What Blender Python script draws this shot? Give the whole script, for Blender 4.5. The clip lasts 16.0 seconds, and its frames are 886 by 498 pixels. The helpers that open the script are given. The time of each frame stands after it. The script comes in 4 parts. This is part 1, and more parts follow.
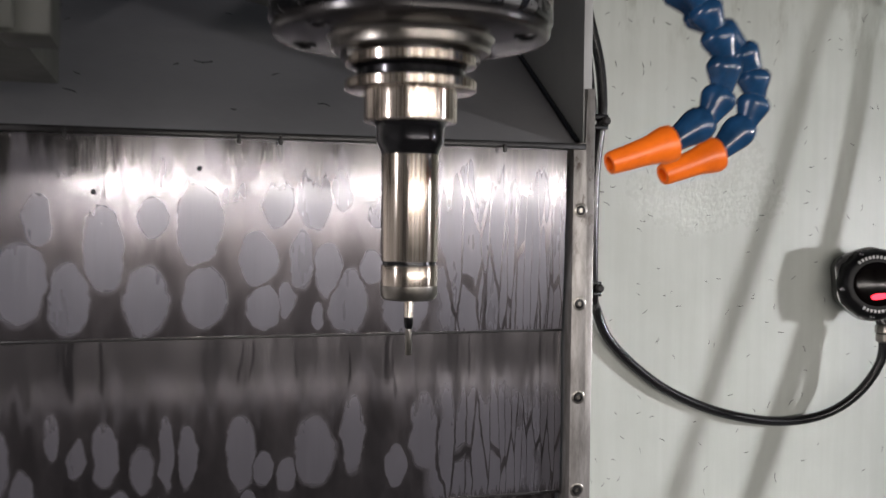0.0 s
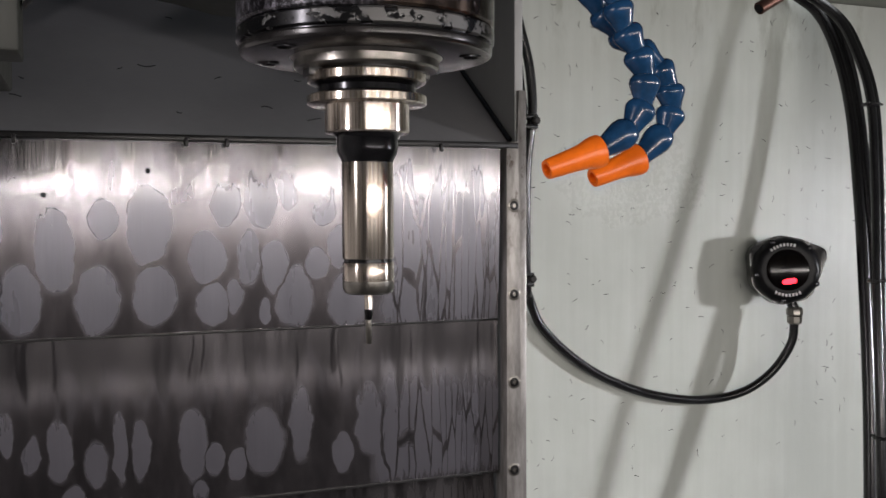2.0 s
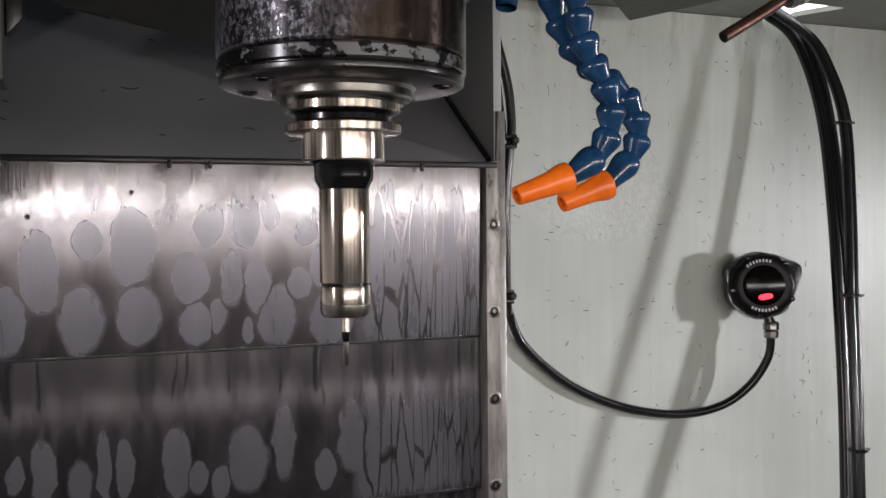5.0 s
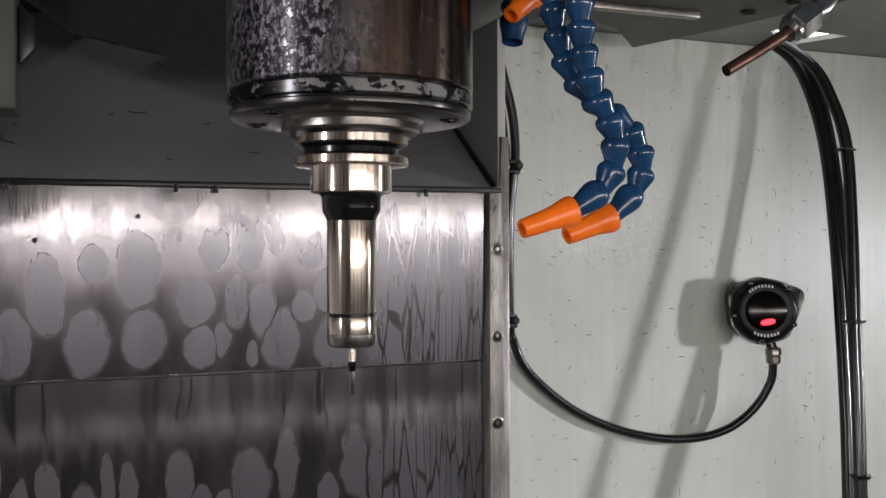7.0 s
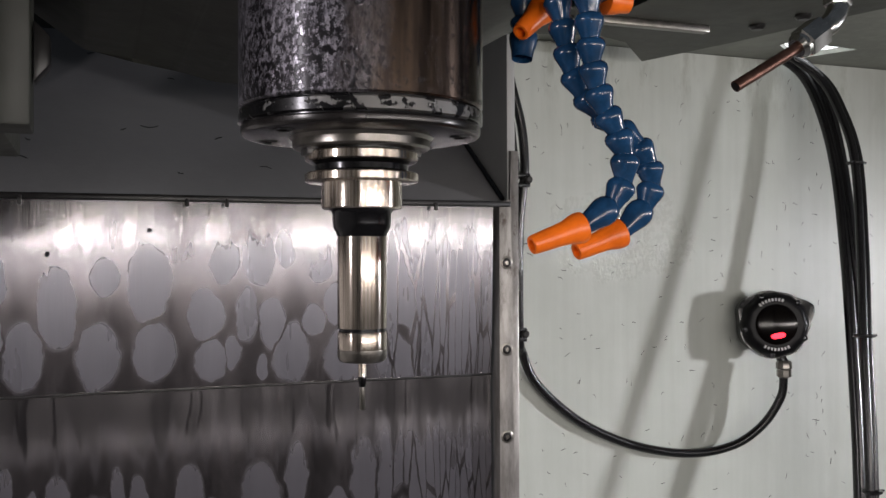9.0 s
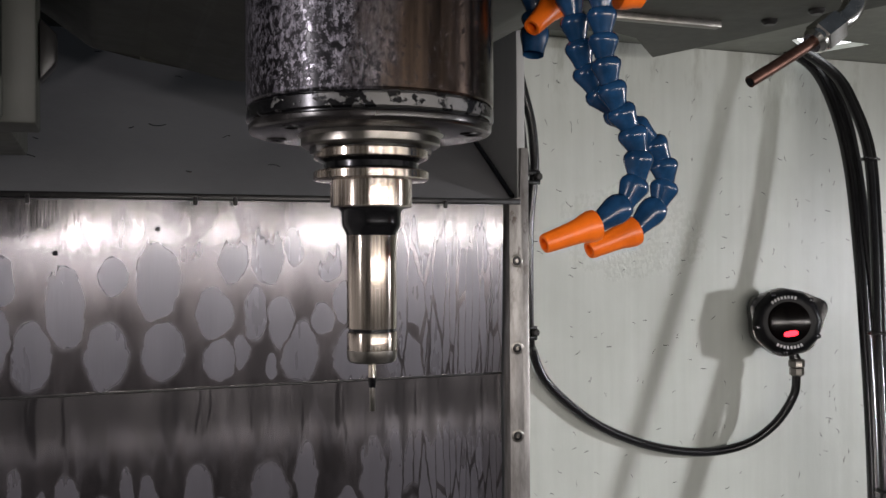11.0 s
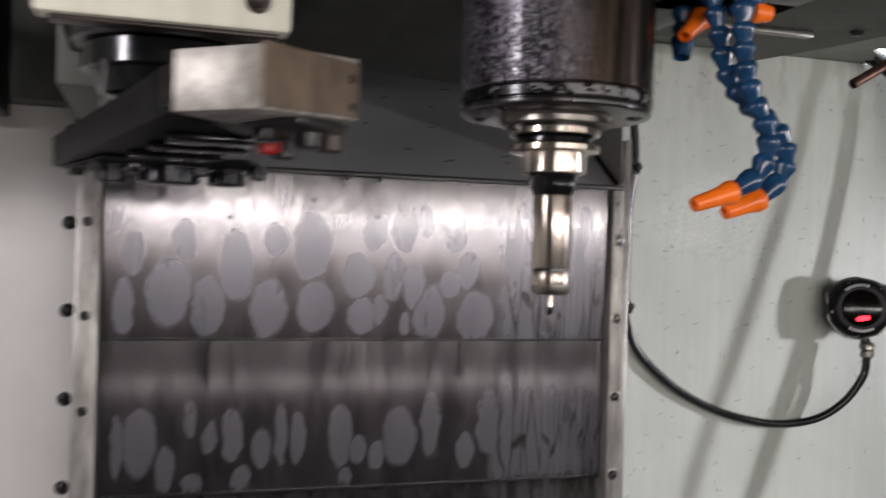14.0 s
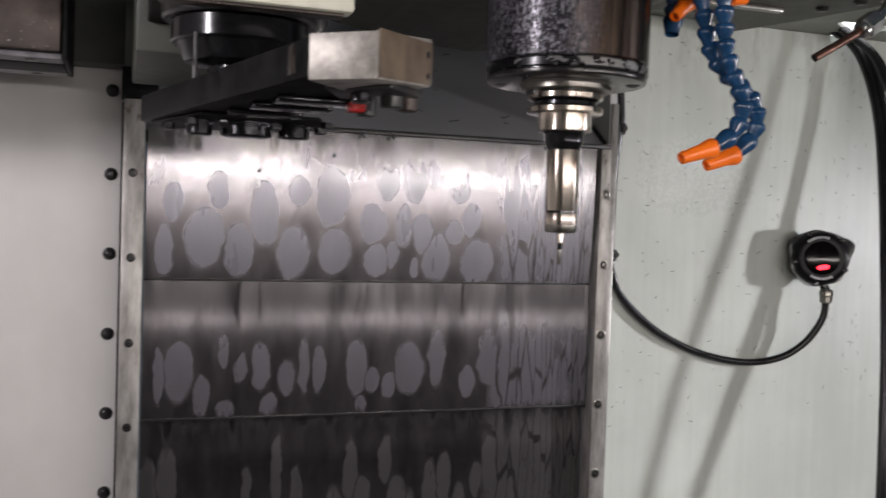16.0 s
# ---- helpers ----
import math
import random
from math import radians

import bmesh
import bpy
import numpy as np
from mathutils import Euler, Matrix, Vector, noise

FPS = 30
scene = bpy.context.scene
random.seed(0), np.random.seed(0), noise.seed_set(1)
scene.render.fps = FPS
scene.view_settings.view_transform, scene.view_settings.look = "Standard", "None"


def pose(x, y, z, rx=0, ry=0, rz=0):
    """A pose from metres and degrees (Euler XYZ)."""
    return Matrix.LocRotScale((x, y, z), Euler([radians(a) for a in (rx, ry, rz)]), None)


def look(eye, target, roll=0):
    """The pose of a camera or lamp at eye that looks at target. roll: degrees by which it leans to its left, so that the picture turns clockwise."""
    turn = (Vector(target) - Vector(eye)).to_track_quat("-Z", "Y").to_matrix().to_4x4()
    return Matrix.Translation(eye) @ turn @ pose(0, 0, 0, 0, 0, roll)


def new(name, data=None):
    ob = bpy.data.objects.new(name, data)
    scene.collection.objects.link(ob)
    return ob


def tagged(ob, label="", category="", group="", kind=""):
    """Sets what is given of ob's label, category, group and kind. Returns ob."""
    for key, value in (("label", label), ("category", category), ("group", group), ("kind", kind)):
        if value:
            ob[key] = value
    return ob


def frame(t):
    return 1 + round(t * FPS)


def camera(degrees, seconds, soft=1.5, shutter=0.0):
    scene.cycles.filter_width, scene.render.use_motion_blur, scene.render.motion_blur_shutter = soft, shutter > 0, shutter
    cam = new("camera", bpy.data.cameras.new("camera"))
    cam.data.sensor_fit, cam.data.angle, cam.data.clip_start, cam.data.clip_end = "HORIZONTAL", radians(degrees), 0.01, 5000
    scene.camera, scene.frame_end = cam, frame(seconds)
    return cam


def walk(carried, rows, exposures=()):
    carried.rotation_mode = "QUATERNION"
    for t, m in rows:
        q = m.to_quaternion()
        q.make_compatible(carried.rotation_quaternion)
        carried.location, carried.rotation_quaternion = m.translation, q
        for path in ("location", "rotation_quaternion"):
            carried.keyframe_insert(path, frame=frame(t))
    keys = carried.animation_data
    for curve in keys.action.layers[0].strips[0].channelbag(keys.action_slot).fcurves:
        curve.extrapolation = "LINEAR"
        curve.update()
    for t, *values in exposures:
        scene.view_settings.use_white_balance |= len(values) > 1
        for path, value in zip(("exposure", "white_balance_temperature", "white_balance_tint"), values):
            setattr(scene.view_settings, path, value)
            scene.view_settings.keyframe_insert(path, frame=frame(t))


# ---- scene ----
cam = camera(50.23, 16.0, 1.5, 0.5)
PATH = [
    (0, (-0.1115, -0.4450, 1.0800), (0.1660, 0.5155, 1.0505), 0.60),
    (0.5, (-0.1397, -0.5388, 1.0923), (0.1321, 0.4234, 1.0732), -0.42),
    (1, (-0.1370, -0.5124, 1.0921), (0.1514, 0.4451, 1.0838), -0.57),
    (1.5, (-0.1378, -0.4821, 1.0817), (0.1811, 0.4654, 1.0588), -0.52),
    (2, (-0.1396, -0.4896, 1.0843), (0.2095, 0.4467, 1.0471), -0.25),
    (2.5, (-0.1395, -0.4914, 1.0853), (0.2158, 0.4425, 1.0449), -0.27),
    (3, (-0.1392, -0.4976, 1.0891), (0.2162, 0.4364, 1.0516), -0.45),
    (3.5, (-0.1392, -0.4988, 1.0869), (0.2207, 0.4337, 1.0557), -0.57),
    (4, (-0.1377, -0.5004, 1.0877), (0.2235, 0.4316, 1.0590), -0.61),
    (6.5, (-0.1426, -0.5135, 1.0959), (0.2204, 0.4183, 1.0875), -0.31),
    (7, (-0.1433, -0.5116, 1.0976), (0.2179, 0.4209, 1.0943), -0.19),
    (7.5, (-0.1443, -0.5121, 1.0974), (0.2165, 0.4205, 1.0983), -0.04),
    (8, (-0.1454, -0.5135, 1.1004), (0.2133, 0.4200, 1.1039), -0.00),
    (8.5, (-0.1460, -0.5131, 1.1000), (0.2090, 0.4217, 1.1081), 0.03),
    (9, (-0.1445, -0.5133, 1.0998), (0.2077, 0.4226, 1.1090), -0.18),
    (11.5, (-0.1419, -0.5050, 1.1008), (0.1967, 0.4359, 1.1053), -0.26),
    (12, (-0.1407, -0.5057, 1.0980), (0.1913, 0.4376, 1.0985), -0.17),
    (12.5, (-0.1410, -0.5063, 1.0970), (0.1901, 0.4372, 1.0978), -0.24),
    (13, (-0.1414, -0.5103, 1.0951), (0.1967, 0.4308, 1.0933), 0.07),
    (13.5, (-0.1703, -0.5373, 1.0962), (0.1674, 0.4040, 1.1007), 0.73),
    (14, (-0.2717, -0.6186, 1.0678), (0.0235, 0.3368, 1.0740), 1.63),
    (14.5, (-0.3515, -0.6891, 1.0461), (-0.1031, 0.2794, 1.0279), 1.90),
    (15, (-0.3761, -0.7191, 1.0458), (-0.0897, 0.2383, 1.0098), 1.53),
    (15.5, (-0.3759, -0.7206, 1.0424), (-0.0832, 0.2349, 1.0082), 1.78),
    (16, (-0.3548, -0.7285, 1.0513), (-0.0305, 0.2168, 1.0181), 1.98),
]
EXPOSURE = [(0.0, 0.25), (0.5, 0.2), (1.0, 0.12), (2.0, 0.03), (3.0, 0.0), (13.5, 0.0), (14.5, 0.1), (16.0, 0.1)]
walk(cam, [(t, look(eye, target, roll)) for t, eye, target, roll in PATH], EXPOSURE)

# ---- light: a long front work light, a side work light, a dim bluish fill added over the enclosure ----
world = bpy.data.worlds.new("workshop")
scene.world = world
world.use_nodes = True
world.node_tree.nodes["Background"].inputs[0].default_value = (0.75, 0.85, 1.0, 1)
world.node_tree.nodes["Background"].inputs[1].default_value = 0.06


def area(name, at, to, sx, sy, watts, colour):
    d = bpy.data.lights.new(name, "AREA")
    d.shape, d.size, d.size_y, d.energy, d.color = "RECTANGLE", sx, sy, watts, colour
    ob = new(name, d)
    ob.matrix_world = look(at, to)
    return ob


area("front_work_light", (0.42, -1.02, 1.09), (0.42, 0.5, 1.06), 1.56, 0.022, 9.1, (1.0, 0.93, 0.89))
area("front_lamp_head", (1.60, -1.00, 1.20), (0.55, 0.6, 1.13), 0.16, 0.09, 1.0, (1.0, 0.97, 1.0))
side = area("side_work_light", (2.60, -0.75, 1.10), (0.06, 0.6, 0.50), 0.10, 0.10, 3.8, (0.97, 0.95, 1.0))
side.data.spread = radians(47)
low = area("changer_side_light", (-0.93, -0.35, 1.28), (-0.40, 0.4, 1.0), 0.05, 0.20, 4.2, (1.0, 0.945, 0.975))
low.data.spread = radians(150)


# ---- materials ----
class Net:
    """A node material in the making: values may be numbers, colours or sockets."""

    def __init__(self, name):
        self.mat = bpy.data.materials.new(name)
        self.mat.use_nodes = True
        self.tree = self.mat.node_tree
        self.bsdf = self.tree.nodes["Principled BSDF"]

    def put(self, socket, v):
        if isinstance(v, bpy.types.NodeSocket):
            self.tree.links.new(v, socket)
        elif v is not None:
            socket.default_value = (*v, 1) if isinstance(v, tuple) and len(v) == 3 and socket.type == "RGBA" else v

    def math(self, op, a, b=None, c=None, clamp=False):
        n = self.tree.nodes.new("ShaderNodeMath")
        n.operation, n.use_clamp = op, clamp
        for s, v in zip(n.inputs, (a, b, c)):
            self.put(s, v)
        return n.outputs[0]

    def step(self, v, lo, hi):
        n = self.tree.nodes.new("ShaderNodeMapRange")
        n.interpolation_type = "SMOOTHSTEP"
        for s, x in zip(n.inputs, (v, lo, hi, 0.0, 1.0)):
            self.put(s, x)
        return n.outputs[0]

    def mix(self, f, a, b):
        n = self.tree.nodes.new("ShaderNodeMix")
        n.data_type = "RGBA"
        self.put(n.inputs[0], f), self.put(n.inputs[6], a), self.put(n.inputs[7], b)
        return n.outputs[2]

    def place(self):
        return self.tree.nodes.new("ShaderNodeNewGeometry").outputs["Position"]

    def local(self):
        return self.tree.nodes.new("ShaderNodeTexCoord").outputs["Object"]

    def split(self, v):
        n = self.tree.nodes.new("ShaderNodeSeparateXYZ")
        self.put(n.inputs[0], v)
        return n.outputs

    def join(self, x, y, z):
        n = self.tree.nodes.new("ShaderNodeCombineXYZ")
        for s, v in zip(n.inputs, (x, y, z)):
            self.put(s, v)
        return n.outputs[0]

    def scaled(self, v, s):
        n = self.tree.nodes.new("ShaderNodeVectorMath")
        n.operation = "MULTIPLY"
        self.put(n.inputs[0], v)
        n.inputs[1].default_value = s
        return n.outputs[0]

    def noise(self, v, scale, detail=4.0, rough=0.55):
        n = self.tree.nodes.new("ShaderNodeTexNoise")
        self.put(n.inputs["Vector"], v)
        n.inputs["Scale"].default_value, n.inputs["Detail"].default_value, n.inputs["Roughness"].default_value = scale, detail, rough
        return n.outputs[0]

    def reach(self, v, cx, cz, rx, rz):
        """How far v lies from the middle of an upright oval, 1 on its rim."""
        n = self.tree.nodes.new("ShaderNodeVectorMath")
        n.operation = "MULTIPLY_ADD"
        self.put(n.inputs[0], v)
        n.inputs[1].default_value, n.inputs[2].default_value = (1 / rx, 0, 1 / rz), (-cx / rx, 0, -cz / rz)
        m = self.tree.nodes.new("ShaderNodeVectorMath")
        m.operation = "LENGTH"
        self.put(m.inputs[0], n.outputs[0])
        return m.outputs["Value"]

    def bump(self, h, strength, dist=0.001):
        n = self.tree.nodes.new("ShaderNodeBump")
        n.inputs["Strength"].default_value, n.inputs["Distance"].default_value = strength, dist
        self.put(n.inputs["Height"], h)
        self.put(self.bsdf.inputs["Normal"], n.outputs[0])

    def done(self, colour=None, rough=None, metal=None, **more):
        self.put(self.bsdf.inputs["Base Color"], colour)
        self.put(self.bsdf.inputs["Roughness"], rough)
        self.put(self.bsdf.inputs["Metallic"], metal)
        for k, v in more.items():
            self.put(self.bsdf.inputs[k.replace("_", " ")], v)
        return self.mat


def painted(name, light, dark, rough, size=9.0, streak=0.5):
    """Old machine enamel: blotches, fine runs of dried coolant and a soft orange-peel relief."""
    g = Net(name)
    p = g.place()
    blot = g.noise(p, size, 5)
    runs = g.noise(g.scaled(p, (60, 60, 3.5)), 1.0, 3)
    v = g.math("ADD", g.math("MULTIPLY", blot, 1 - streak), g.math("MULTIPLY", runs, streak))
    col = g.mix(g.step(v, 0.36, 0.66), dark, light)
    grime = g.step(g.noise(p, 38, 6, 0.7), 0.68, 0.8)
    col = g.mix(g.math("MULTIPLY", grime, 0.35), col, tuple(c * 0.45 for c in dark))
    g.bump(g.math("ADD", g.noise(g.scaled(p, (150, 150, 60)), 1.0, 3), g.math("MULTIPLY", runs, 0.25 + streak)), 0.26, 0.0008)
    return g.done(col, g.math("ADD", rough - 0.08, g.math("MULTIPLY", runs, 0.2)), 0.0)


def plain(name, colour, rough, metal=0.0, grain=60.0, vary=0.25, bump=0.1, **more):
    g = Net(name)
    p = g.local()
    n = g.noise(p, grain, 5, 0.65)
    lo = tuple(c * (1 - vary) for c in colour)
    hi = tuple(min(1, c * (1 + vary)) for c in colour)
    g.bump(n, bump, 0.0006)
    return g.done(g.mix(g.step(n, 0.3, 0.7), lo, hi), g.math("ADD", rough - 0.06, g.math("MULTIPLY", n, 0.12)), metal, **more)


def splashed_wall():
    """Pale enamel, dull where dry, with a patch of wet coolant drops and long faint runs."""
    g = Net("splashed_wall_enamel")
    p = g.place()
    x, y, z = g.split(p)
    blot = g.noise(p, 6.0, 5)
    runs = g.noise(g.scaled(p, (70, 70, 3.0)), 1.0, 3)
    v = g.math("ADD", g.math("MULTIPLY", blot, 0.7), g.math("MULTIPLY", runs, 0.3))
    col = g.mix(g.step(v, 0.36, 0.66), (0.50, 0.525, 0.48), (0.58, 0.605, 0.56))
    grime = g.step(g.noise(p, 30, 6, 0.72), 0.66, 0.8)
    col = g.mix(g.math("MULTIPLY", grime, 0.3), col, (0.25, 0.27, 0.23))
    # streaky darker tone towards the top of the wall
    high = g.math("MULTIPLY", g.step(z, 1.25, 1.37), g.step(g.noise(g.scaled(p, (30, 30, 8)), 1.0, 5, 0.7), 0.45, 0.7))
    col = g.mix(g.math("MULTIPLY", high, 0.45), col, (0.20, 0.20, 0.15))
    dx = g.math("DIVIDE", g.math("SUBTRACT", x, 0.545), 0.15)
    dz = g.math("DIVIDE", g.math("SUBTRACT", z, 1.135), 0.085)
    far = g.math("SQRT", g.math("ADD", g.math("MULTIPLY", dx, dx), g.math("MULTIPLY", dz, dz)))
    drops = g.noise(g.scaled(p, (190, 190, 150)), 1.0, 5, 0.65)
    wet = g.math("MULTIPLY", g.step(g.math("ADD", far, g.math("MULTIPLY", g.noise(p, 22, 4), 0.9)), 1.45, 0.95), g.step(drops, 0.42, 0.56))
    relief = g.math("ADD", g.noise(g.scaled(p, (150, 150, 60)), 1.0, 3), g.math("MULTIPLY", runs, 0.4))
    g.bump(g.math("ADD", g.math("MULTIPLY", relief, 0.6), g.math("MULTIPLY", g.math("MULTIPLY", drops, wet), 2.2)), 0.26, 0.0008)
    return g.done(col, g.math("SUBTRACT", g.math("ADD", 0.30, g.math("MULTIPLY", runs, 0.16)), g.math("MULTIPLY", wet, 0.22)), 0.0)


WALL = splashed_wall()
# same enamel tinted pinker, standing in for the lamp colour on this wall
LEFT_WALL = painted("wall_enamel_pinker", (0.66, 0.64, 0.62), (0.61, 0.59, 0.57), 0.42, 7.0, 0.15)
GREY = painted("grey_sheet", (0.20, 0.20, 0.205), (0.155, 0.155, 0.16), 0.42, 5.0, 0.35)
CEIL = painted("roof_sheet", (0.30, 0.31, 0.27), (0.22, 0.23, 0.20), 0.5)
APRON = painted("apron_sheet", (0.245, 0.24, 0.245), (0.195, 0.19, 0.195), 0.38, 5.0, 0.2)
CHEEK = painted("light_grey_sheet", (0.40, 0.40, 0.39), (0.33, 0.33, 0.32), 0.42, 5.0, 0.2)
OLIVE = painted("olive_casting", (0.060, 0.062, 0.050), (0.040, 0.042, 0.034), 0.5, 14.0, 0.2)
CREAM = painted("cream_cover", (0.66, 0.64, 0.54), (0.55, 0.53, 0.44), 0.45)
DARK = plain("dark_oily_steel", (0.020, 0.019, 0.019), 0.30, 0.3, 40, 0.4, 0.2)
RUBBER = plain("black_rubber", (0.007, 0.007, 0.008), 0.24, 0.0, 30, 0.3, 0.0)
BLACKP = plain("black_plastic", (0.010, 0.010, 0.011), 0.22, 0.0, 90, 0.3, 0.05)
MATT = plain("matt_black_plastic", (0.006, 0.006, 0.007), 0.34, 0.0, 90, 0.4, 0.1, Specular_IOR_Level=0.15)
DEAD_BLACK = plain("dead_black_steel", (0.009, 0.009, 0.009), 0.5, 0.0, 60, 0.5, 0.2, Specular_IOR_Level=0.04)
SMOKED = plain("smoked_lens", (0.003, 0.002, 0.002), 0.12, 0.0, 20, 0.1, 0.0, Specular_IOR_Level=0.2)
BLUE = plain("blue_plastic", (0.010, 0.046, 0.115), 0.22, 0.0, 70, 0.3, 0.08)
ORANGE = plain("orange_plastic", (0.95, 0.17, 0.008), 0.36, 0.0, 70, 0.12, 0.06)
DULL = plain("ground_steel", (0.24, 0.225, 0.205), 0.30, 1.0, 90, 0.2, 0.06)
BURNT = plain("black_oxide", (0.018, 0.018, 0.020), 0.17, 0.7, 50, 0.3, 0.03)
OILED = plain("oiled_black_steel", (0.020, 0.018, 0.018), 0.24, 0.4, 45, 0.4, 0.12)
PLATE = plain("mottled_plate", (0.105, 0.098, 0.108), 0.45, 0.4, 26, 0.55, 0.25)
COPPER = plain("tarnished_copper", (0.17, 0.09, 0.07), 0.34, 0.9, 80, 0.4, 0.1)
NICKEL = plain("nickel", (0.62, 0.61, 0.58), 0.2, 1.0, 60, 0.2, 0.05)
BLOCK = plain("oxidised_block", (0.36, 0.335, 0.31), 0.5, 0.5, 70, 0.35, 0.2)
TAN = plain("brown_shade_steel", (0.13, 0.094, 0.066), 0.5, 0.1, 40, 0.3, 0.2)
BRONZE = plain("stained_brown_steel", (0.050, 0.038, 0.034), 0.42, 0.5, 22, 0.45, 0.2)
RED = plain("red_plastic", (0.5, 0.02, 0.02), 0.35)
MARK = plain("pale_print", (0.6, 0.6, 0.6), 0.5)


def glow(name, colour, power):
    g = Net(name)
    return g.done((0.0, 0.0, 0.0), 0.5, 0.0, Emission_Color=colour, Emission_Strength=power)


LED = glow("red_led", (1.0, 0.014, 0.028), 6.0)
GAP = glow("bright_workshop", (0.95, 0.97, 1.0), 2.5)


def turned_finish(g, amount=0.85):
    """Lathe grooves run round the axis and draw the highlights out upright."""
    t = g.tree.nodes.new("ShaderNodeTangent")
    t.direction_type, t.axis = "RADIAL", "Z"
    g.put(g.bsdf.inputs["Tangent"], t.outputs[0])
    g.bsdf.inputs["Anisotropic"].default_value = amount
    g.bsdf.inputs["Anisotropic Rotation"].default_value = 0.25


def lathe_steel(name, colour, rough):
    g = Net(name)
    p = g.place()
    x, y, z = g.split(p)
    ring = g.noise(g.join(0.0, 0.0, g.math("MULTIPLY", z, 2600)), 1.0, 2)
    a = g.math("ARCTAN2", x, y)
    # upright light and dark stripes paint the lamps' reflections into the colour
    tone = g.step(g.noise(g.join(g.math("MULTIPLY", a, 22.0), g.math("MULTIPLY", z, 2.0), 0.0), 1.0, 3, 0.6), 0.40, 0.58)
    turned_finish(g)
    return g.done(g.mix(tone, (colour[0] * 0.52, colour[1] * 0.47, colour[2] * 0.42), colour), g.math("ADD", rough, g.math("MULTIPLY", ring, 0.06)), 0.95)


def worn_spindle():
    """Ground steel, oily brown in the middle, with black flaked patches and bare streaks; left side paler for scuffs
    and reflections.
    """
    g = Net("worn_spindle_steel")
    p = g.place()
    x, y, z = g.split(p)
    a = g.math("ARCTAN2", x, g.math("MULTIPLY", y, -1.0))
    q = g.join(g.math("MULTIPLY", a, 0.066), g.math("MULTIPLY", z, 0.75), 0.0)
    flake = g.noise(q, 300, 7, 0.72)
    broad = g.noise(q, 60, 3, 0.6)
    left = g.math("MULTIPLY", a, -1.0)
    # left side kept paler: scuffs, plus reflections painted into its colour
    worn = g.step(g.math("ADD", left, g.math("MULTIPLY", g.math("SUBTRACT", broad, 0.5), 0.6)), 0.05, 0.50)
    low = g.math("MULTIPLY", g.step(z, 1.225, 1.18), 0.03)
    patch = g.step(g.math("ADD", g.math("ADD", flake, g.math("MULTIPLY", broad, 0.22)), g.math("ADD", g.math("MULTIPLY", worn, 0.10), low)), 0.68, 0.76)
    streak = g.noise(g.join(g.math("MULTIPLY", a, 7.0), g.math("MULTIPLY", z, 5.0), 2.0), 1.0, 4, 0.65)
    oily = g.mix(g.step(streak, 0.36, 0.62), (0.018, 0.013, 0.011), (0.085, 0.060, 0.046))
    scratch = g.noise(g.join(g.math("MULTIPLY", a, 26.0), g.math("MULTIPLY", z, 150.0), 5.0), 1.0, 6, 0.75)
    scuff_sheen = g.mix(g.step(scratch, 0.38, 0.64), (0.05, 0.046, 0.056), (0.33, 0.315, 0.36))
    col = g.mix(patch, g.mix(worn, oily, scuff_sheen), (0.016, 0.015, 0.018))
    g.bump(g.math("SUBTRACT", g.math("MULTIPLY", streak, 0.3), patch), 0.28, 0.0003)
    turned_finish(g, 0.8)
    rough = g.math("ADD", g.math("ADD", 0.15, g.math("MULTIPLY", worn, 0.07)), g.math("MULTIPLY", flake, 0.14))
    return g.done(col, rough, g.math("SUBTRACT", 0.9, g.math("MULTIPLY", worn, 0.30)))


def worn_band():
    g = Net("worn_nose_band")
    p = g.place()
    x, y, z = g.split(p)
    a = g.math("ARCTAN2", x, g.math("MULTIPLY", y, -1.0))
    q = g.join(g.math("MULTIPLY", a, 0.066), z, 0.0)
    n = g.noise(q, 120, 5, 0.6)
    mid = g.math("MULTIPLY", g.step(g.math("ABSOLUTE", g.math("SUBTRACT", a, 0.15)), 1.0, 0.2), 0.14)
    w = g.step(g.math("ADD", n, mid), 0.56, 0.62)
    g.bump(w, 0.4, 0.0005)
    return g.done(g.mix(w, (0.02, 0.02, 0.022), (0.13, 0.127, 0.125)), g.math("ADD", 0.2, g.math("MULTIPLY", w, 0.25)), 0.75)


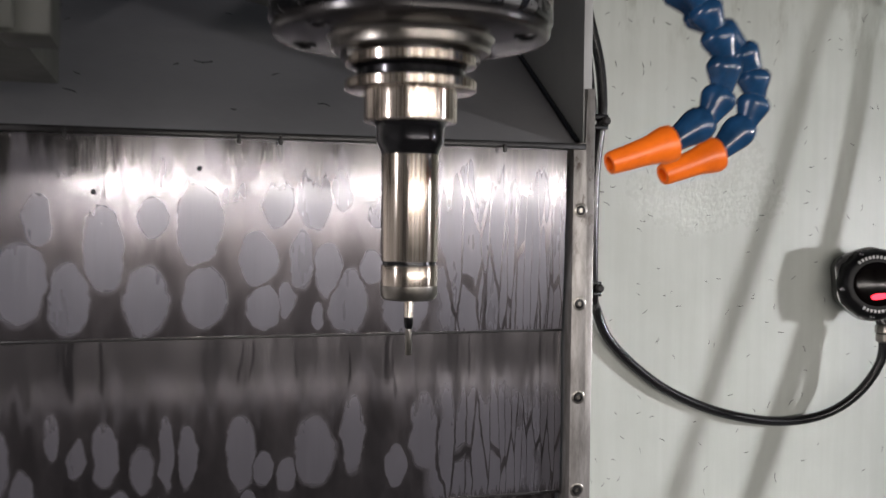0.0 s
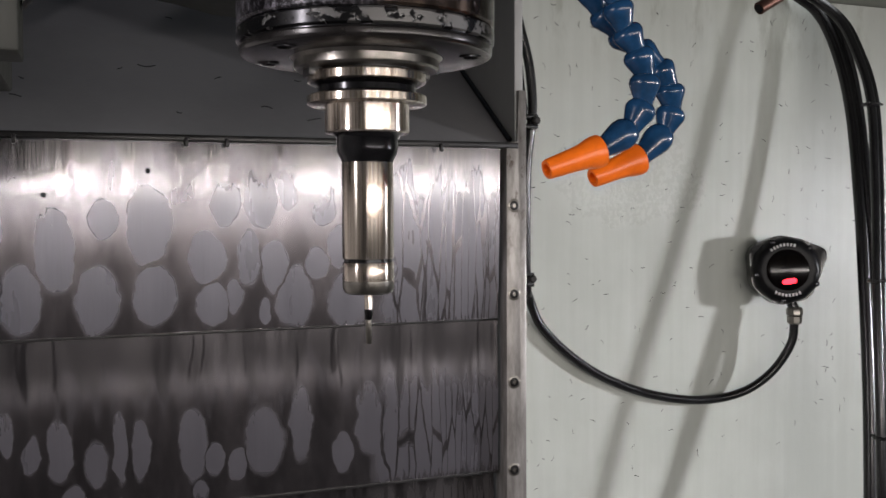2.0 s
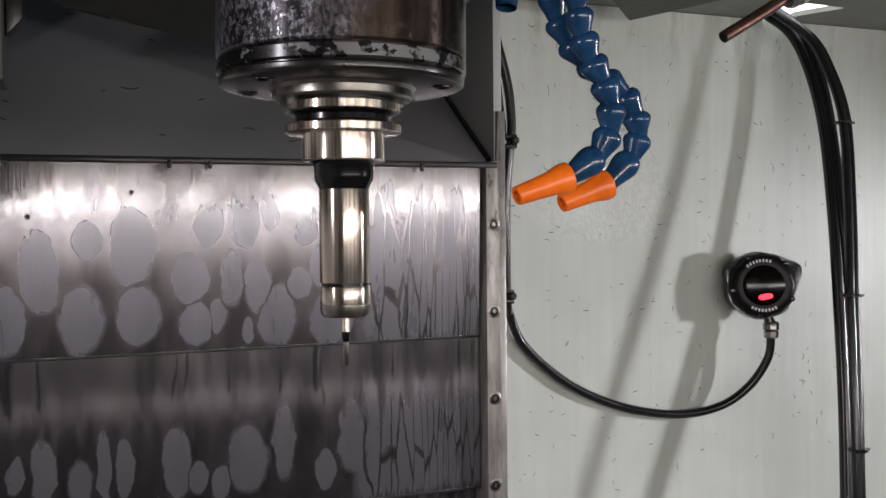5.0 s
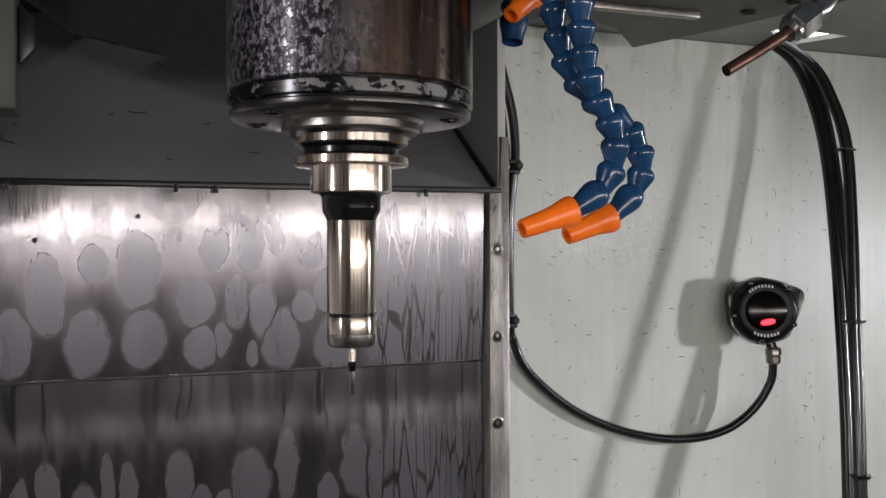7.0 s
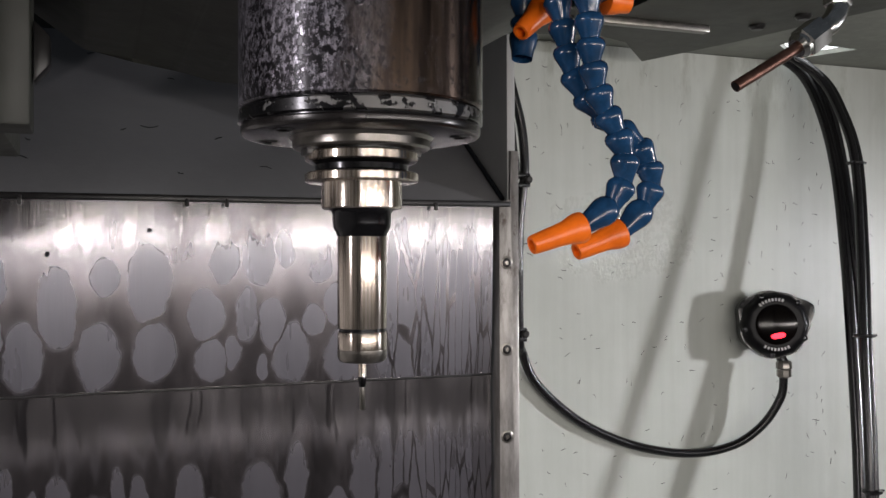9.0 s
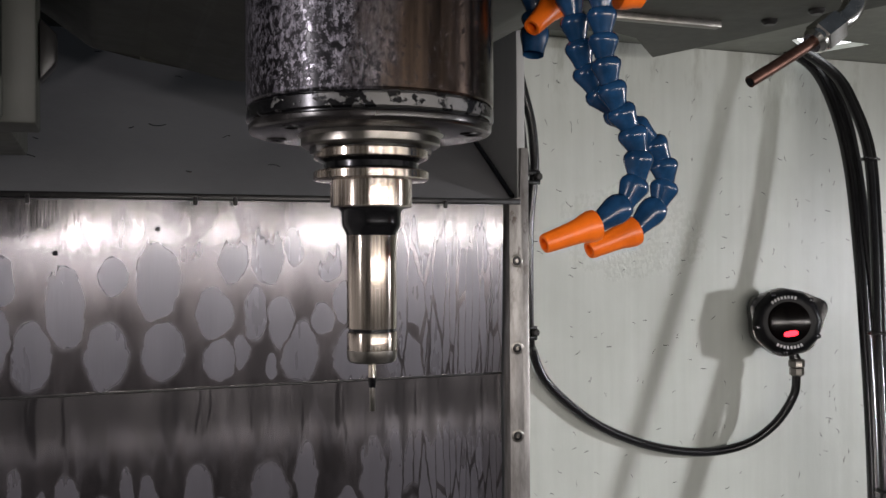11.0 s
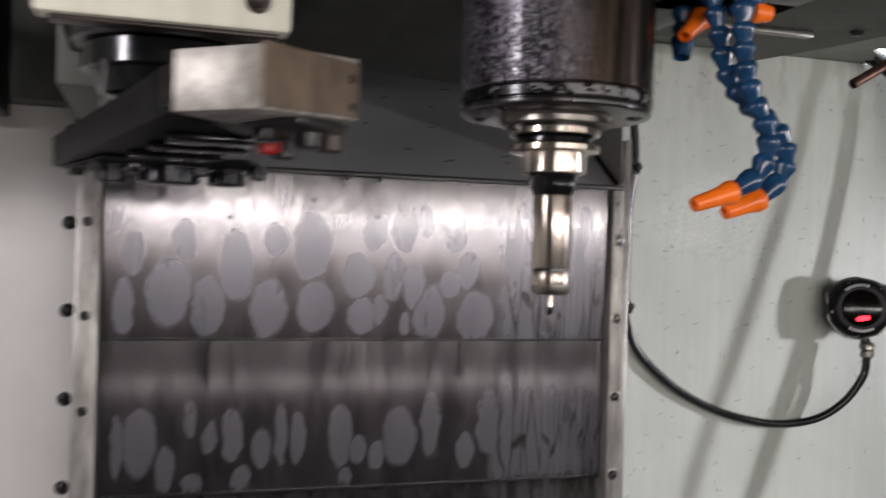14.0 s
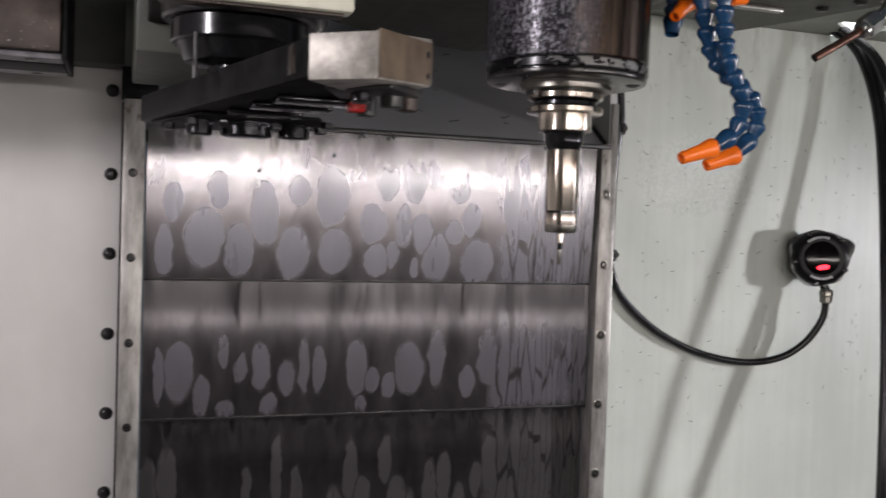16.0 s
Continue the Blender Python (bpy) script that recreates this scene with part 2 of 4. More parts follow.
def stained_cover(name, bottom, top, ovals, solid, fade, tall, tint, upper_tint, thin=0.0, film_dim=1.0):
    """Stainless way cover: a glossy dark coolant film that pulled back from upright matt ovals, with runs."""
    g = Net(name)
    p = g.place()
    x, y, z = g.split(p)
    h = g.math("DIVIDE", g.math("SUBTRACT", z, bottom), top - bottom)
    warp = g.math("MULTIPLY", g.math("SUBTRACT", g.noise(p, 16, 3), 0.5), 0.024)
    near = g.step(g.math("ADD", x, g.math("MULTIPLY", warp, 2.0)), 0.145, 0.175)
    side = g.math("MULTIPLY", g.math("POWER", g.step(x, 0.12, 0.36), 2.0), 0.34)
    u = g.math("ADD", g.math("ADD", x, side), warp)
    wz = g.math("MULTIPLY", g.math("SUBTRACT", g.noise(g.scaled(p, (1, 1, -1)), 24, 3), 0.5), 0.020)
    wx = g.math("MULTIPLY", g.math("SUBTRACT", g.noise(p, 44, 3, 0.5), 0.5), 0.014)
    spot = g.join(g.math("ADD", x, wx), 0.0, g.math("ADD", z, wz))
    first, second = 9.0, 9.0
    for cx, cz, rx, rz in ovals:
        away = g.reach(spot, cx, cz, rx, rz)
        second = g.math("MINIMUM", second, g.math("MAXIMUM", first, away))
        first = g.math("MINIMUM", first, away)
    inside = g.math("MULTIPLY", g.step(first, 1.20, 0.90), g.step(g.math("SUBTRACT", second, first), 0.03, 0.16))
    cell = g.join(g.math("MULTIPLY", u, 32.0), g.math("ADD", g.math("MULTIPLY", z, tall), g.math("MULTIPLY", warp, 14)), bottom * 7)
    n = g.tree.nodes.new("ShaderNodeTexVoronoi")
    n.feature = "DISTANCE_TO_EDGE"
    g.put(n.inputs["Vector"], cell)
    n.inputs["Scale"].default_value, n.inputs["Randomness"].default_value = 1.0, 0.8
    strands = g.step(g.math("ADD", n.outputs["Distance"], g.math("MULTIPLY", wx, 5.0)), 0.01, 0.07)
    fuzz = g.math("MULTIPLY", g.step(g.noise(g.scaled(p, (90, 90, 26)), 1.0, 4), 0.58, 0.72), 0.35)
    film = g.math("SUBTRACT", 1.0, g.math("ADD", g.math("MULTIPLY", near, strands), g.math("MULTIPLY", g.math("SUBTRACT", 1.0, near), inside)))
    film = g.math("MAXIMUM", film, g.math("MULTIPLY", fuzz, near))
    runs = g.noise(g.join(g.math("MULTIPLY", u, 120), g.math("MULTIPLY", z, 4.0), bottom), 1.0, 2)
    film = g.math("MAXIMUM", film, g.step(g.math("ADD", h, g.math("MULTIPLY", g.math("SUBTRACT", runs, 0.5), 0.25)), solid, solid - 0.10))
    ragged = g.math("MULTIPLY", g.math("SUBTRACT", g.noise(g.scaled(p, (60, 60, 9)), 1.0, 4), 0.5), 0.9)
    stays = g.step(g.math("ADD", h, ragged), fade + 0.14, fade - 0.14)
    # film weakened with height, painting in the glow under the highlight band
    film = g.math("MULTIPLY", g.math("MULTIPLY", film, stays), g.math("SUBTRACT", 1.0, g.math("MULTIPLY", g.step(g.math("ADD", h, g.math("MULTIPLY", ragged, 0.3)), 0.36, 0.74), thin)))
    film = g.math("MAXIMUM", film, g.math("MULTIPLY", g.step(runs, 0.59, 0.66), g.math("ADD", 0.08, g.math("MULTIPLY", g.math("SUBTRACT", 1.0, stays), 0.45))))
    tone = g.noise(g.scaled(p, (28, 28, 5)), 1.0, 4)
    metal = g.mix(tone, tuple(c * 0.85 for c in tint), tuple(c * 1.12 for c in tint))
    wide = g.noise(g.scaled(p, (40, 40, 7)), 1.0, 3)
    fine = g.noise(g.scaled(p, (420, 420, 9)), 1.0, 3)
    # highlight band helped along by a smoother, more metallic finish above the film
    metal = g.mix(stays, g.mix(tone, tuple(c * 0.85 for c in upper_tint), tuple(c * 1.12 for c in upper_tint)), metal)
    film_free = g.math("SUBTRACT", 1.0, stays)
    dried = g.mix(g.step(g.noise(g.scaled(p, (70, 70, 22)), 1.0, 5, 0.65), 0.35, 0.68), tuple(c * film_dim for c in (0.165, 0.150, 0.158)), tuple(c * film_dim for c in (0.235, 0.215, 0.228)))
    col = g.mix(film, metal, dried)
    rough = g.math("SUBTRACT", g.math("ADD", g.math("SUBTRACT", 0.30, g.math("MULTIPLY", film_free, 0.13)), g.math("MULTIPLY", g.math("SUBTRACT", wide, 0.5), 0.18)), g.math("MULTIPLY", film, 0.09))
    streak = g.noise(g.scaled(p, (130, 130, 9)), 1.0, 3)
    wide = g.math("ADD", wide, g.math("MULTIPLY", streak, 0.55))
    g.bump(g.math("ADD", g.math("ADD", g.math("MULTIPLY", fine, 0.08), g.math("MULTIPLY", wide, 1.0)), g.math("MULTIPLY", film, 0.015)), 0.34, 0.0014)
    return g.done(col, rough, g.math("ADD", 0.58, g.math("MULTIPLY", g.math("MAXIMUM", film, film_free), 0.37)), Coat_Weight=0.5, Coat_Roughness=0.12)


STEEL = lathe_steel("turned_steel", (0.72, 0.655, 0.59), 0.18)
SPINDLE = worn_spindle()
BAND = worn_band()
TOP_OVALS = (
    (-0.300, 1.000, 0.010, 0.033), (-0.250, 1.014, 0.024, 0.040), (-0.206, 0.999, 0.018, 0.034), (-0.173, 1.047, 0.018, 0.041),
    (-0.133, 0.997, 0.022, 0.033), (-0.083, 1.072, 0.021, 0.040), (-0.077, 1.000, 0.021, 0.031), (-0.025, 1.039, 0.018, 0.028),
    (-0.019, 0.990, 0.016, 0.022), (0.004, 0.999, 0.009, 0.017), (0.019, 1.038, 0.012, 0.032), (0.046, 1.028, 0.015, 0.028),
    (0.036, 0.982, 0.008, 0.013), (0.069, 0.994, 0.020, 0.033), (0.092, 1.030, 0.013, 0.017), (0.130, 0.991, 0.024, 0.032),
    (0.031, 1.100, 0.017, 0.029), (-0.005, 1.097, 0.015, 0.023), (0.099, 1.097, 0.014, 0.022), (0.061, 1.109, 0.010, 0.019),
    (-0.234, 1.075, 0.012, 0.026), (0.118, 1.050, 0.013, 0.024), (-0.128, 1.080, 0.013, 0.022), (-0.290, 1.060, 0.012, 0.024),
)
MIDDLE_OVALS = (
    (-0.279, 0.839, 0.019, 0.038), (-0.303, 0.834, 0.007, 0.037), (-0.249, 0.808, 0.010, 0.027), (-0.222, 0.866, 0.007, 0.023),
    (-0.199, 0.843, 0.007, 0.019), (-0.172, 0.845, 0.012, 0.031), (-0.138, 0.828, 0.011, 0.024), (-0.115, 0.843, 0.007, 0.038),
    (-0.095, 0.838, 0.008, 0.032), (-0.041, 0.841, 0.013, 0.039), (-0.020, 0.824, 0.009, 0.017), (0.005, 0.815, 0.012, 0.017),
    (0.034, 0.841, 0.021, 0.036), (0.074, 0.855, 0.012, 0.038), (0.122, 0.817, 0.012, 0.021), (0.152, 0.854, 0.015, 0.041),
    (0.183, 0.838, 0.014, 0.041), (-0.218, 0.786, 0.011, 0.013), (-0.160, 0.791, 0.011, 0.015), (-0.034, 0.790, 0.008, 0.013),
)
scatter = random.Random(21)
LOW_OVALS = [(-0.31 + 0.024 * k + scatter.uniform(-0.006, 0.006), 0.60 + 0.12 * scatter.random(), scatter.uniform(0.006, 0.014), scatter.uniform(0.025, 0.05)) for k in range(21)]
FLOOR_OVALS = [(x, z - 0.18, rx, rz) for x, z, rx, rz in LOW_OVALS]
# middle and low leaves tinted darker, standing in for their dimmer reflections
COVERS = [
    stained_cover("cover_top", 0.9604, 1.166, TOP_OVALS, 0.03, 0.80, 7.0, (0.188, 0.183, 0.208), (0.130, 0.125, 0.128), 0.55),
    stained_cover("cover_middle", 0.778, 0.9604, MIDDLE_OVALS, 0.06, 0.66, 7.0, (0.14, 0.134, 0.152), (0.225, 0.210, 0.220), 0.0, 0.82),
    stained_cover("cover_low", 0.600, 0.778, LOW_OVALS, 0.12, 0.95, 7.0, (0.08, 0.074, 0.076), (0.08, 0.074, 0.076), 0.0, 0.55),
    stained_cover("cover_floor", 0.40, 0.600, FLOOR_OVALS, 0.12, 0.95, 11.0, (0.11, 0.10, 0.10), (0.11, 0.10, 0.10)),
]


def strip_steel():
    g = Net("stained_strip_steel")
    p = g.place()
    n = g.noise(g.scaled(p, (60, 60, 14)), 1.0, 6, 0.65)
    rust = g.step(g.noise(g.scaled(p, (80, 80, 42)), 1.0, 6, 0.72), 0.54, 0.64)
    z = g.split(p)[2]
    rust = g.math("MULTIPLY", rust, g.step(z, 0.95, 1.2))
    col = g.mix(g.step(n, 0.3, 0.7), (0.17, 0.158, 0.148), (0.37, 0.353, 0.335))
    col = g.mix(rust, col, (0.075, 0.05, 0.035))
    g.bump(n, 0.3, 0.0008)
    return g.done(col, g.math("ADD", 0.38, g.math("MULTIPLY", rust, 0.3)), g.math("SUBTRACT", 0.45, g.math("MULTIPLY", rust, 0.4)))


STRIP = strip_steel()


# ---- mesh helpers ----
def mesh_of(name, bm, mat, smooth=True):
    me = bpy.data.meshes.new(name)
    bmesh.ops.recalc_face_normals(bm, faces=bm.faces)
    bm.to_mesh(me)
    bm.free()
    me.materials.append(mat)
    if smooth:
        for poly in me.polygons:
            poly.use_smooth = True
        me.set_sharp_from_angle(angle=radians(35))
    return me


def part(name, bm, mat, parent=None, label=""):
    ob = new(name, mesh_of(name, bm, mat))
    ob.parent = parent
    return tagged(ob, label)


def thing(name, label, category, group="", at=(0, 0, 0)):
    ob = new(name)
    ob.empty_display_size = 0.01
    ob.location = at
    bpy.context.view_layer.update()
    return tagged(ob, label, category, group)


def structure(name, bm, mat, label, category):
    return tagged(part(name, bm, mat), label, category, "", "structure")


def block(a, b, bevel=0.0, bm=None):
    bm = bm or bmesh.new()
    made = bmesh.ops.create_cube(bm, size=1)["verts"]
    for v in made:
        v.co = Vector([(a[i] + b[i]) / 2 + v.co[i] * (b[i] - a[i]) for i in range(3)])
    if bevel:
        edges = list({e for v in made for e in v.link_edges})
        bmesh.ops.bevel(bm, geom=edges, offset=bevel, segments=2, profile=0.5, affect="EDGES")
    return bm


def prism(outline, axis, lo, hi, bevel=0.0):
    """An outline in the two other axes, drawn out from lo to hi."""
    bm = bmesh.new()
    put = {"x": lambda a, b, c: (c, a, b), "y": lambda a, b, c: (a, c, b), "z": lambda a, b, c: (a, b, c)}[axis]
    low = [bm.verts.new(put(a, b, lo)) for a, b in outline]
    high = [bm.verts.new(put(a, b, hi)) for a, b in outline]
    bm.faces.new(low), bm.faces.new(high[::-1])
    for i in range(len(low)):
        j = (i + 1) % len(low)
        bm.faces.new((low[j], low[i], high[i], high[j]))
    if bevel:
        bmesh.ops.bevel(bm, geom=list(bm.edges), offset=bevel, segments=2, profile=0.5, affect="EDGES")
    return bm


def turned(profile, m=None, seg=64, bm=None):
    """A turned body: (radius, height) from bottom to top round z, then moved by m."""
    bm = bm or bmesh.new()
    rings = []
    for r, z in profile:
        rings.append([bm.verts.new((r * math.cos(2 * math.pi * k / seg), r * math.sin(2 * math.pi * k / seg), z)) for k in range(seg)])
    for a, b in zip(rings, rings[1:]):
        for k in range(seg):
            bm.faces.new((a[k], a[(k + 1) % seg], b[(k + 1) % seg], b[k]))
    bm.faces.new(rings[0][::-1]), bm.faces.new(rings[-1])
    if m is not None:
        bmesh.ops.transform(bm, matrix=m, verts=[v for ring in rings for v in ring])
    return bm


def aimed(a, b):
    """The pose at a whose z points to b."""
    a, b = Vector(a), Vector(b)
    return Matrix.Translation(a) @ (b - a).to_track_quat("Z", "Y").to_matrix().to_4x4()


def curve_points(points, n=8):
    """A smooth line through the points."""
    p = [Vector(q) for q in points]
    p = [p[0] * 2 - p[1]] + p + [p[-1] * 2 - p[-2]]
    out = []
    for i in range(1, len(p) - 2):
        for k in range(n):
            s = k / n
            out.append(0.5 * (2 * p[i] + (p[i + 1] - p[i - 1]) * s + (2 * p[i - 1] - 5 * p[i] + 4 * p[i + 1] - p[i + 2]) * s * s + (3 * p[i] - p[i - 1] - 3 * p[i + 1] + p[i + 2]) * s ** 3))
    return out + [p[-2]]


def tube(points, r, seg=12, n=8):
    line = curve_points(points, n)
    bm = bmesh.new()
    rings = []
    side = None
    for i, q in enumerate(line):
        d = (line[min(i + 1, len(line) - 1)] - line[max(i - 1, 0)]).normalized()
        side = d.orthogonal().normalized() if side is None else (side - d * side.dot(d)).normalized()
        up = d.cross(side)
        rings.append([bm.verts.new(q + r * (side * math.cos(2 * math.pi * k / seg) + up * math.sin(2 * math.pi * k / seg))) for k in range(seg)])
    for a, b in zip(rings, rings[1:]):
        for k in range(seg):
            bm.faces.new((a[k], a[(k + 1) % seg], b[(k + 1) % seg], b[k]))
    bm.faces.new(rings[0][::-1]), bm.faces.new(rings[-1])
    return bm


# ---- the enclosure ----
WY = 0.612  # back wall's face
SX0, SX1 = -0.3525, 0.3405  # outer edges of the column strips
PX0, PX1 = -0.3265, 0.3150  # inner edges
structure("wall_back_side", block((SX1 - 0.002, WY, 0.25), (2.75, WY + 0.04, 1.388)), WALL, "pale grey-green enamelled sheet wall with swarf", "wall")
structure("wall_back_changer_side", block((-0.95, WY, 0.25), (SX0 + 0.002, WY + 0.04, 1.60)), LEFT_WALL, "pale enamelled sheet wall beside the column", "wall")
structure("wall_side_lamp", block((2.75, -1.2, 0.25), (2.79, WY + 0.04, 1.65)), WALL, "pale enamelled side wall of the enclosure", "wall")
structure("wall_side_door", block((-0.99, -1.2, 0.25), (-0.95, WY + 0.04, 1.65)), LEFT_WALL, "pale enamelled side wall of the enclosure", "wall")
# unseen front sheets: dark below, cream and grey above, shaping the steel's reflections
structure("wall_front", block((-0.99, -1.24, 0.25), (2.79, -1.2, 1.0)), GREY, "unseen dark grey front sheet, for dark reflections", "wall")
for x0, x1, mat in ((-0.99, -0.46, CREAM), (-0.46, -0.33, GREY), (-0.33, 0.10, CREAM), (0.10, 0.22, GREY), (0.22, 0.70, CREAM), (0.70, 0.86, GREY), (0.86, 2.79, CREAM)):
    structure("wall_front_stripe", block((x0, -1.24, 1.0), (x1, -1.2, 1.65)), mat, "unseen upper front sheet, striped for reflections", "wall")
structure("floor", block((-0.99, -1.24, 0.21), (2.79, 1.1, 0.25)), GREY, "grey sheet metal floor under the table", "floor")
ceiling = prism([(SX1 + 0.002, WY + 0.06), (SX1 + 0.002, 0.05), (2.79, 0.05), (2.79, WY + 0.06), (0.860, WY + 0.06), (0.832, 0.584), (0.862, 0.516), (0.79, 0.512), (0.742, 0.520), (0.742, 0.532), (0.80, 0.575), (0.80, WY + 0.06)], "z", 1.389, 1.396)
structure("ceiling", ceiling, CEIL, "pale sheet roof strip over the back wall", "ceiling")
structure("backdrop", block((0.70, 0.48, 1.400), (0.95, 0.70, 1.404)), GAP, "bright workshop seen through a gap", "backdrop")
structure("wall_roof_rear", block((-0.99, 0.9, 1.16), (SX1 + 0.02, 0.94, 1.65)), OLIVE, "dark olive column face behind the head", "wall")

# the column's opening: strips, sloping apron and its cheeks
for nm, x0, x1 in (("column_strip", SX0, PX0), ("column_strip", PX1, SX1)):
    out = [(x0, 0.25), (x1, 0.25), (x1, 1.228), (x1 - 0.0105, 1.228), (x1 - 0.0105, 1.1675), (x0, 1.1675)] if x0 > 0 else [(x0, 0.25), (x1, 0.25), (x1, 1.186), (x0, 1.186)]
    s = structure(nm, prism(out, "y", 0.517, WY + 0.03, 0.001), STRIP, "stained steel strip beside the way cover", "trim")
    zs = (1.0935, 0.990, 0.886, 0.782, 0.678, 0.574) if x0 > 0 else (1.094, 0.9877, 0.880, 0.773, 0.668)
    for z in zs:
        xs = 0.3245 if x0 > 0 else -0.3405
        bm = turned([(0.0056, 0), (0.0056, 0.0008), (0.0046, 0.0020), (0.0026, 0.0022), (0.0024, 0.0004), (0.0005, 0.0004)], pose(xs, 0.5172, z, 90), 20)
        part("screw", bm, DARK, s, "socket head screw")
        if x0 > 0:
            part("washer", turned([(0.0078, -0.0006), (0.0078, 0.0002), (0.0072, 0.0005), (0.0050, 0.0005)], pose(xs, 0.5171, z, 90), 24), DULL, s, "pale steel washer")
# black strip added for the dark gap and shaded side of the steel strip
structure("column_gap_line", block((SX0 - 0.0024, 0.560, 0.25), (SX0 - 0.0002, WY - 0.0005, 1.186), 0.0005), DEAD_BLACK, "black strip filling the shaded gap beside the steel strip", "trim")
# dark tube laid in for the shadowed gap between apron and cheek
structure("apron_dark_line", tube([(0.3250, 0.530, 1.1705), (0.3250, 0.70, 1.2860), (0.3250, 0.90, 1.4217)], 0.0034, 8, 2), BURNT, "dark line in the shadowed joint of apron and cheek", "trim")
structure("column_cheek", block((SX1 - 0.0105, 0.527, 1.2285), (SX1, 0.95, 1.62), 0.0005), CHEEK, "grey column cheek above the strip", "wall")
structure("column_cheek_low", block((SX1 - 0.0128, 0.5215, 1.1685), (SX1 - 0.0108, 0.95, 1.62)), CHEEK, "grey column cheek beside the apron", "wall")
structure("column_cheek_far", block((SX0, 0.525, 1.20), (SX0 + 0.012, 0.95, 1.62)), OLIVE, "dark column cheek above the strip", "wall")
apron = prism([(0.527, 1.166), (0.91, 1.426), (0.91, 1.40), (0.54, 1.150)], "x", PX0 - 0.02, SX1 - 0.0130)
structure("column_apron", apron, APRON, "grey sheet apron sloping back above the way cover", "wall")
rail = structure("apron_rail", block((PX0, 0.514, 1.1600), (PX1 + 0.014, 0.527, 1.1668), 0.001), DARK, "thin dark wiper rail on the way cover", "trim")
for x in (-0.2077, -0.0461, -0.0048, 0.2333):
    part("rail_clip", block((x - 0.0022, 0.511, 1.1545), (x + 0.0022, 0.516, 1.1635), 0.0012), DARK, rail, "small dark clip")

# way cover leaves, each hung behind the one above
cover = thing("way_cover", "stainless telescopic way cover stained with dried coolant", "way cover", at=(0, 0.56, 0.25))
tagged(cover, kind="structure")
# lean, bow and crease are shaped so highlight bands fall at set heights
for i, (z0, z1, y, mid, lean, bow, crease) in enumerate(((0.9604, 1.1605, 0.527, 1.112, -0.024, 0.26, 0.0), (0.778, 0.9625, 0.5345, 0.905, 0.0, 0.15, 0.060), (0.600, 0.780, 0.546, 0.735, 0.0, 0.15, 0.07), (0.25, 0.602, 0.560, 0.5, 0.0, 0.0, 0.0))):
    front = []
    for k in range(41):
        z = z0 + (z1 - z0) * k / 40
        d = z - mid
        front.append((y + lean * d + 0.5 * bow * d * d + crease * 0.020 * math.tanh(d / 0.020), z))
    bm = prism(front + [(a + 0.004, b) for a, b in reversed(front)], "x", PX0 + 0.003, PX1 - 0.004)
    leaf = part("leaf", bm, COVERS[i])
    leaf.parent, leaf.matrix_parent_inverse = cover, cover.matrix_world.inverted()
    foot = front[0][0]
    bm = block((PX0 + 0.003, foot - 0.002, z0 - 0.0022), (PX1 - 0.004, foot + 0.003, z0 + 0.0006), 0.0006)
    lip = part("leaf_lip", bm, DARK, label="dark rubber wiper lip")
    lip.parent = leaf

# ---- spindle head ----
head = thing("head_casting", "dark olive head casting above the spindle", "machine head", at=(0, 0.35, 1.5))


def under(ob, parent):
    ob.parent, ob.matrix_parent_inverse = parent, parent.matrix_world.inverted()
    return ob


out = [(-0.20, 1.33), (-0.1465, 1.292), (-0.103, 1.2885), (-0.0669, 1.279), (-0.03, 1.270), (0.06, 1.266), (0.14, 1.272), (0.19, 1.29), (0.217, 1.3096), (0.24, 1.36), (0.24, 1.7), (-0.20, 1.7)]
under(part("casting_body", prism(out, "y", -0.02, 0.42, 0.004), OLIVE), head)
plate = prism([(0.2895, 0.495), (0.4157, 0.4549), (0.4671, 0.4766), (0.5468, 0.5707), (0.5898, 0.4322), (0.6169, 0.32), (0.6395, 0.2485), (0.70, 0.02), (0.23, 0.02), (0.23, 0.47)], "z", 1.36, 1.384, 0.002)
under(part("side_plate", plate, OLIVE, label="olive underside plate with bolt holes"), head)
for x, y in ((0.5601, 0.3541), (0.577, 0.30), (0.34, 0.3945)):
    under(part("plate_bolt", turned([(0.009, 0), (0.009, 0.003), (0.006, 0.006)], pose(x, y, 1.3605, 180), 20), DARK, label="dark recessed bolt"), bpy.data.objects["side_plate"])
under(part("plate_rail", block((0.37, 0.372, 1.352), (0.51, 0.384, 1.36), 0.001), DULL, label="bright steel rail"), bpy.data.objects["side_plate"])

spindle = thing("spindle", "worn dark steel milling spindle with a flaked surface", "spindle", at=(0, 0, 1.5))
R = 0.0680
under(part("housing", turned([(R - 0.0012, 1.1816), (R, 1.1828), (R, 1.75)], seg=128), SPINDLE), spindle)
under(part("groove", turned([(R - 0.003, 1.1806), (R - 0.003, 1.1822)], seg=96), BURNT), spindle)
under(part("nose_band", turned([(R - 0.0012, 1.1730), (R, 1.1738), (R, 1.1798), (R - 0.001, 1.1808)], seg=128), BAND, label="chipped painted nose band"), spindle)
under(part("lower_groove", turned([(R - 0.0025, 1.1718), (R - 0.0025, 1.1732)], seg=96), BURNT), spindle)
cap = under(part("nose_cap", turned([(0.030, 1.1668), (R - 0.0036, 1.1668), (R - 0.0022, 1.1672), (R - 0.0014, 1.1682), (R - 0.0012, 1.1690), (R - 0.0012, 1.1712), (R - 0.0018, 1.1720), (0.030, 1.1720)], seg=128), OILED, label="oily dark nose cap"), spindle)
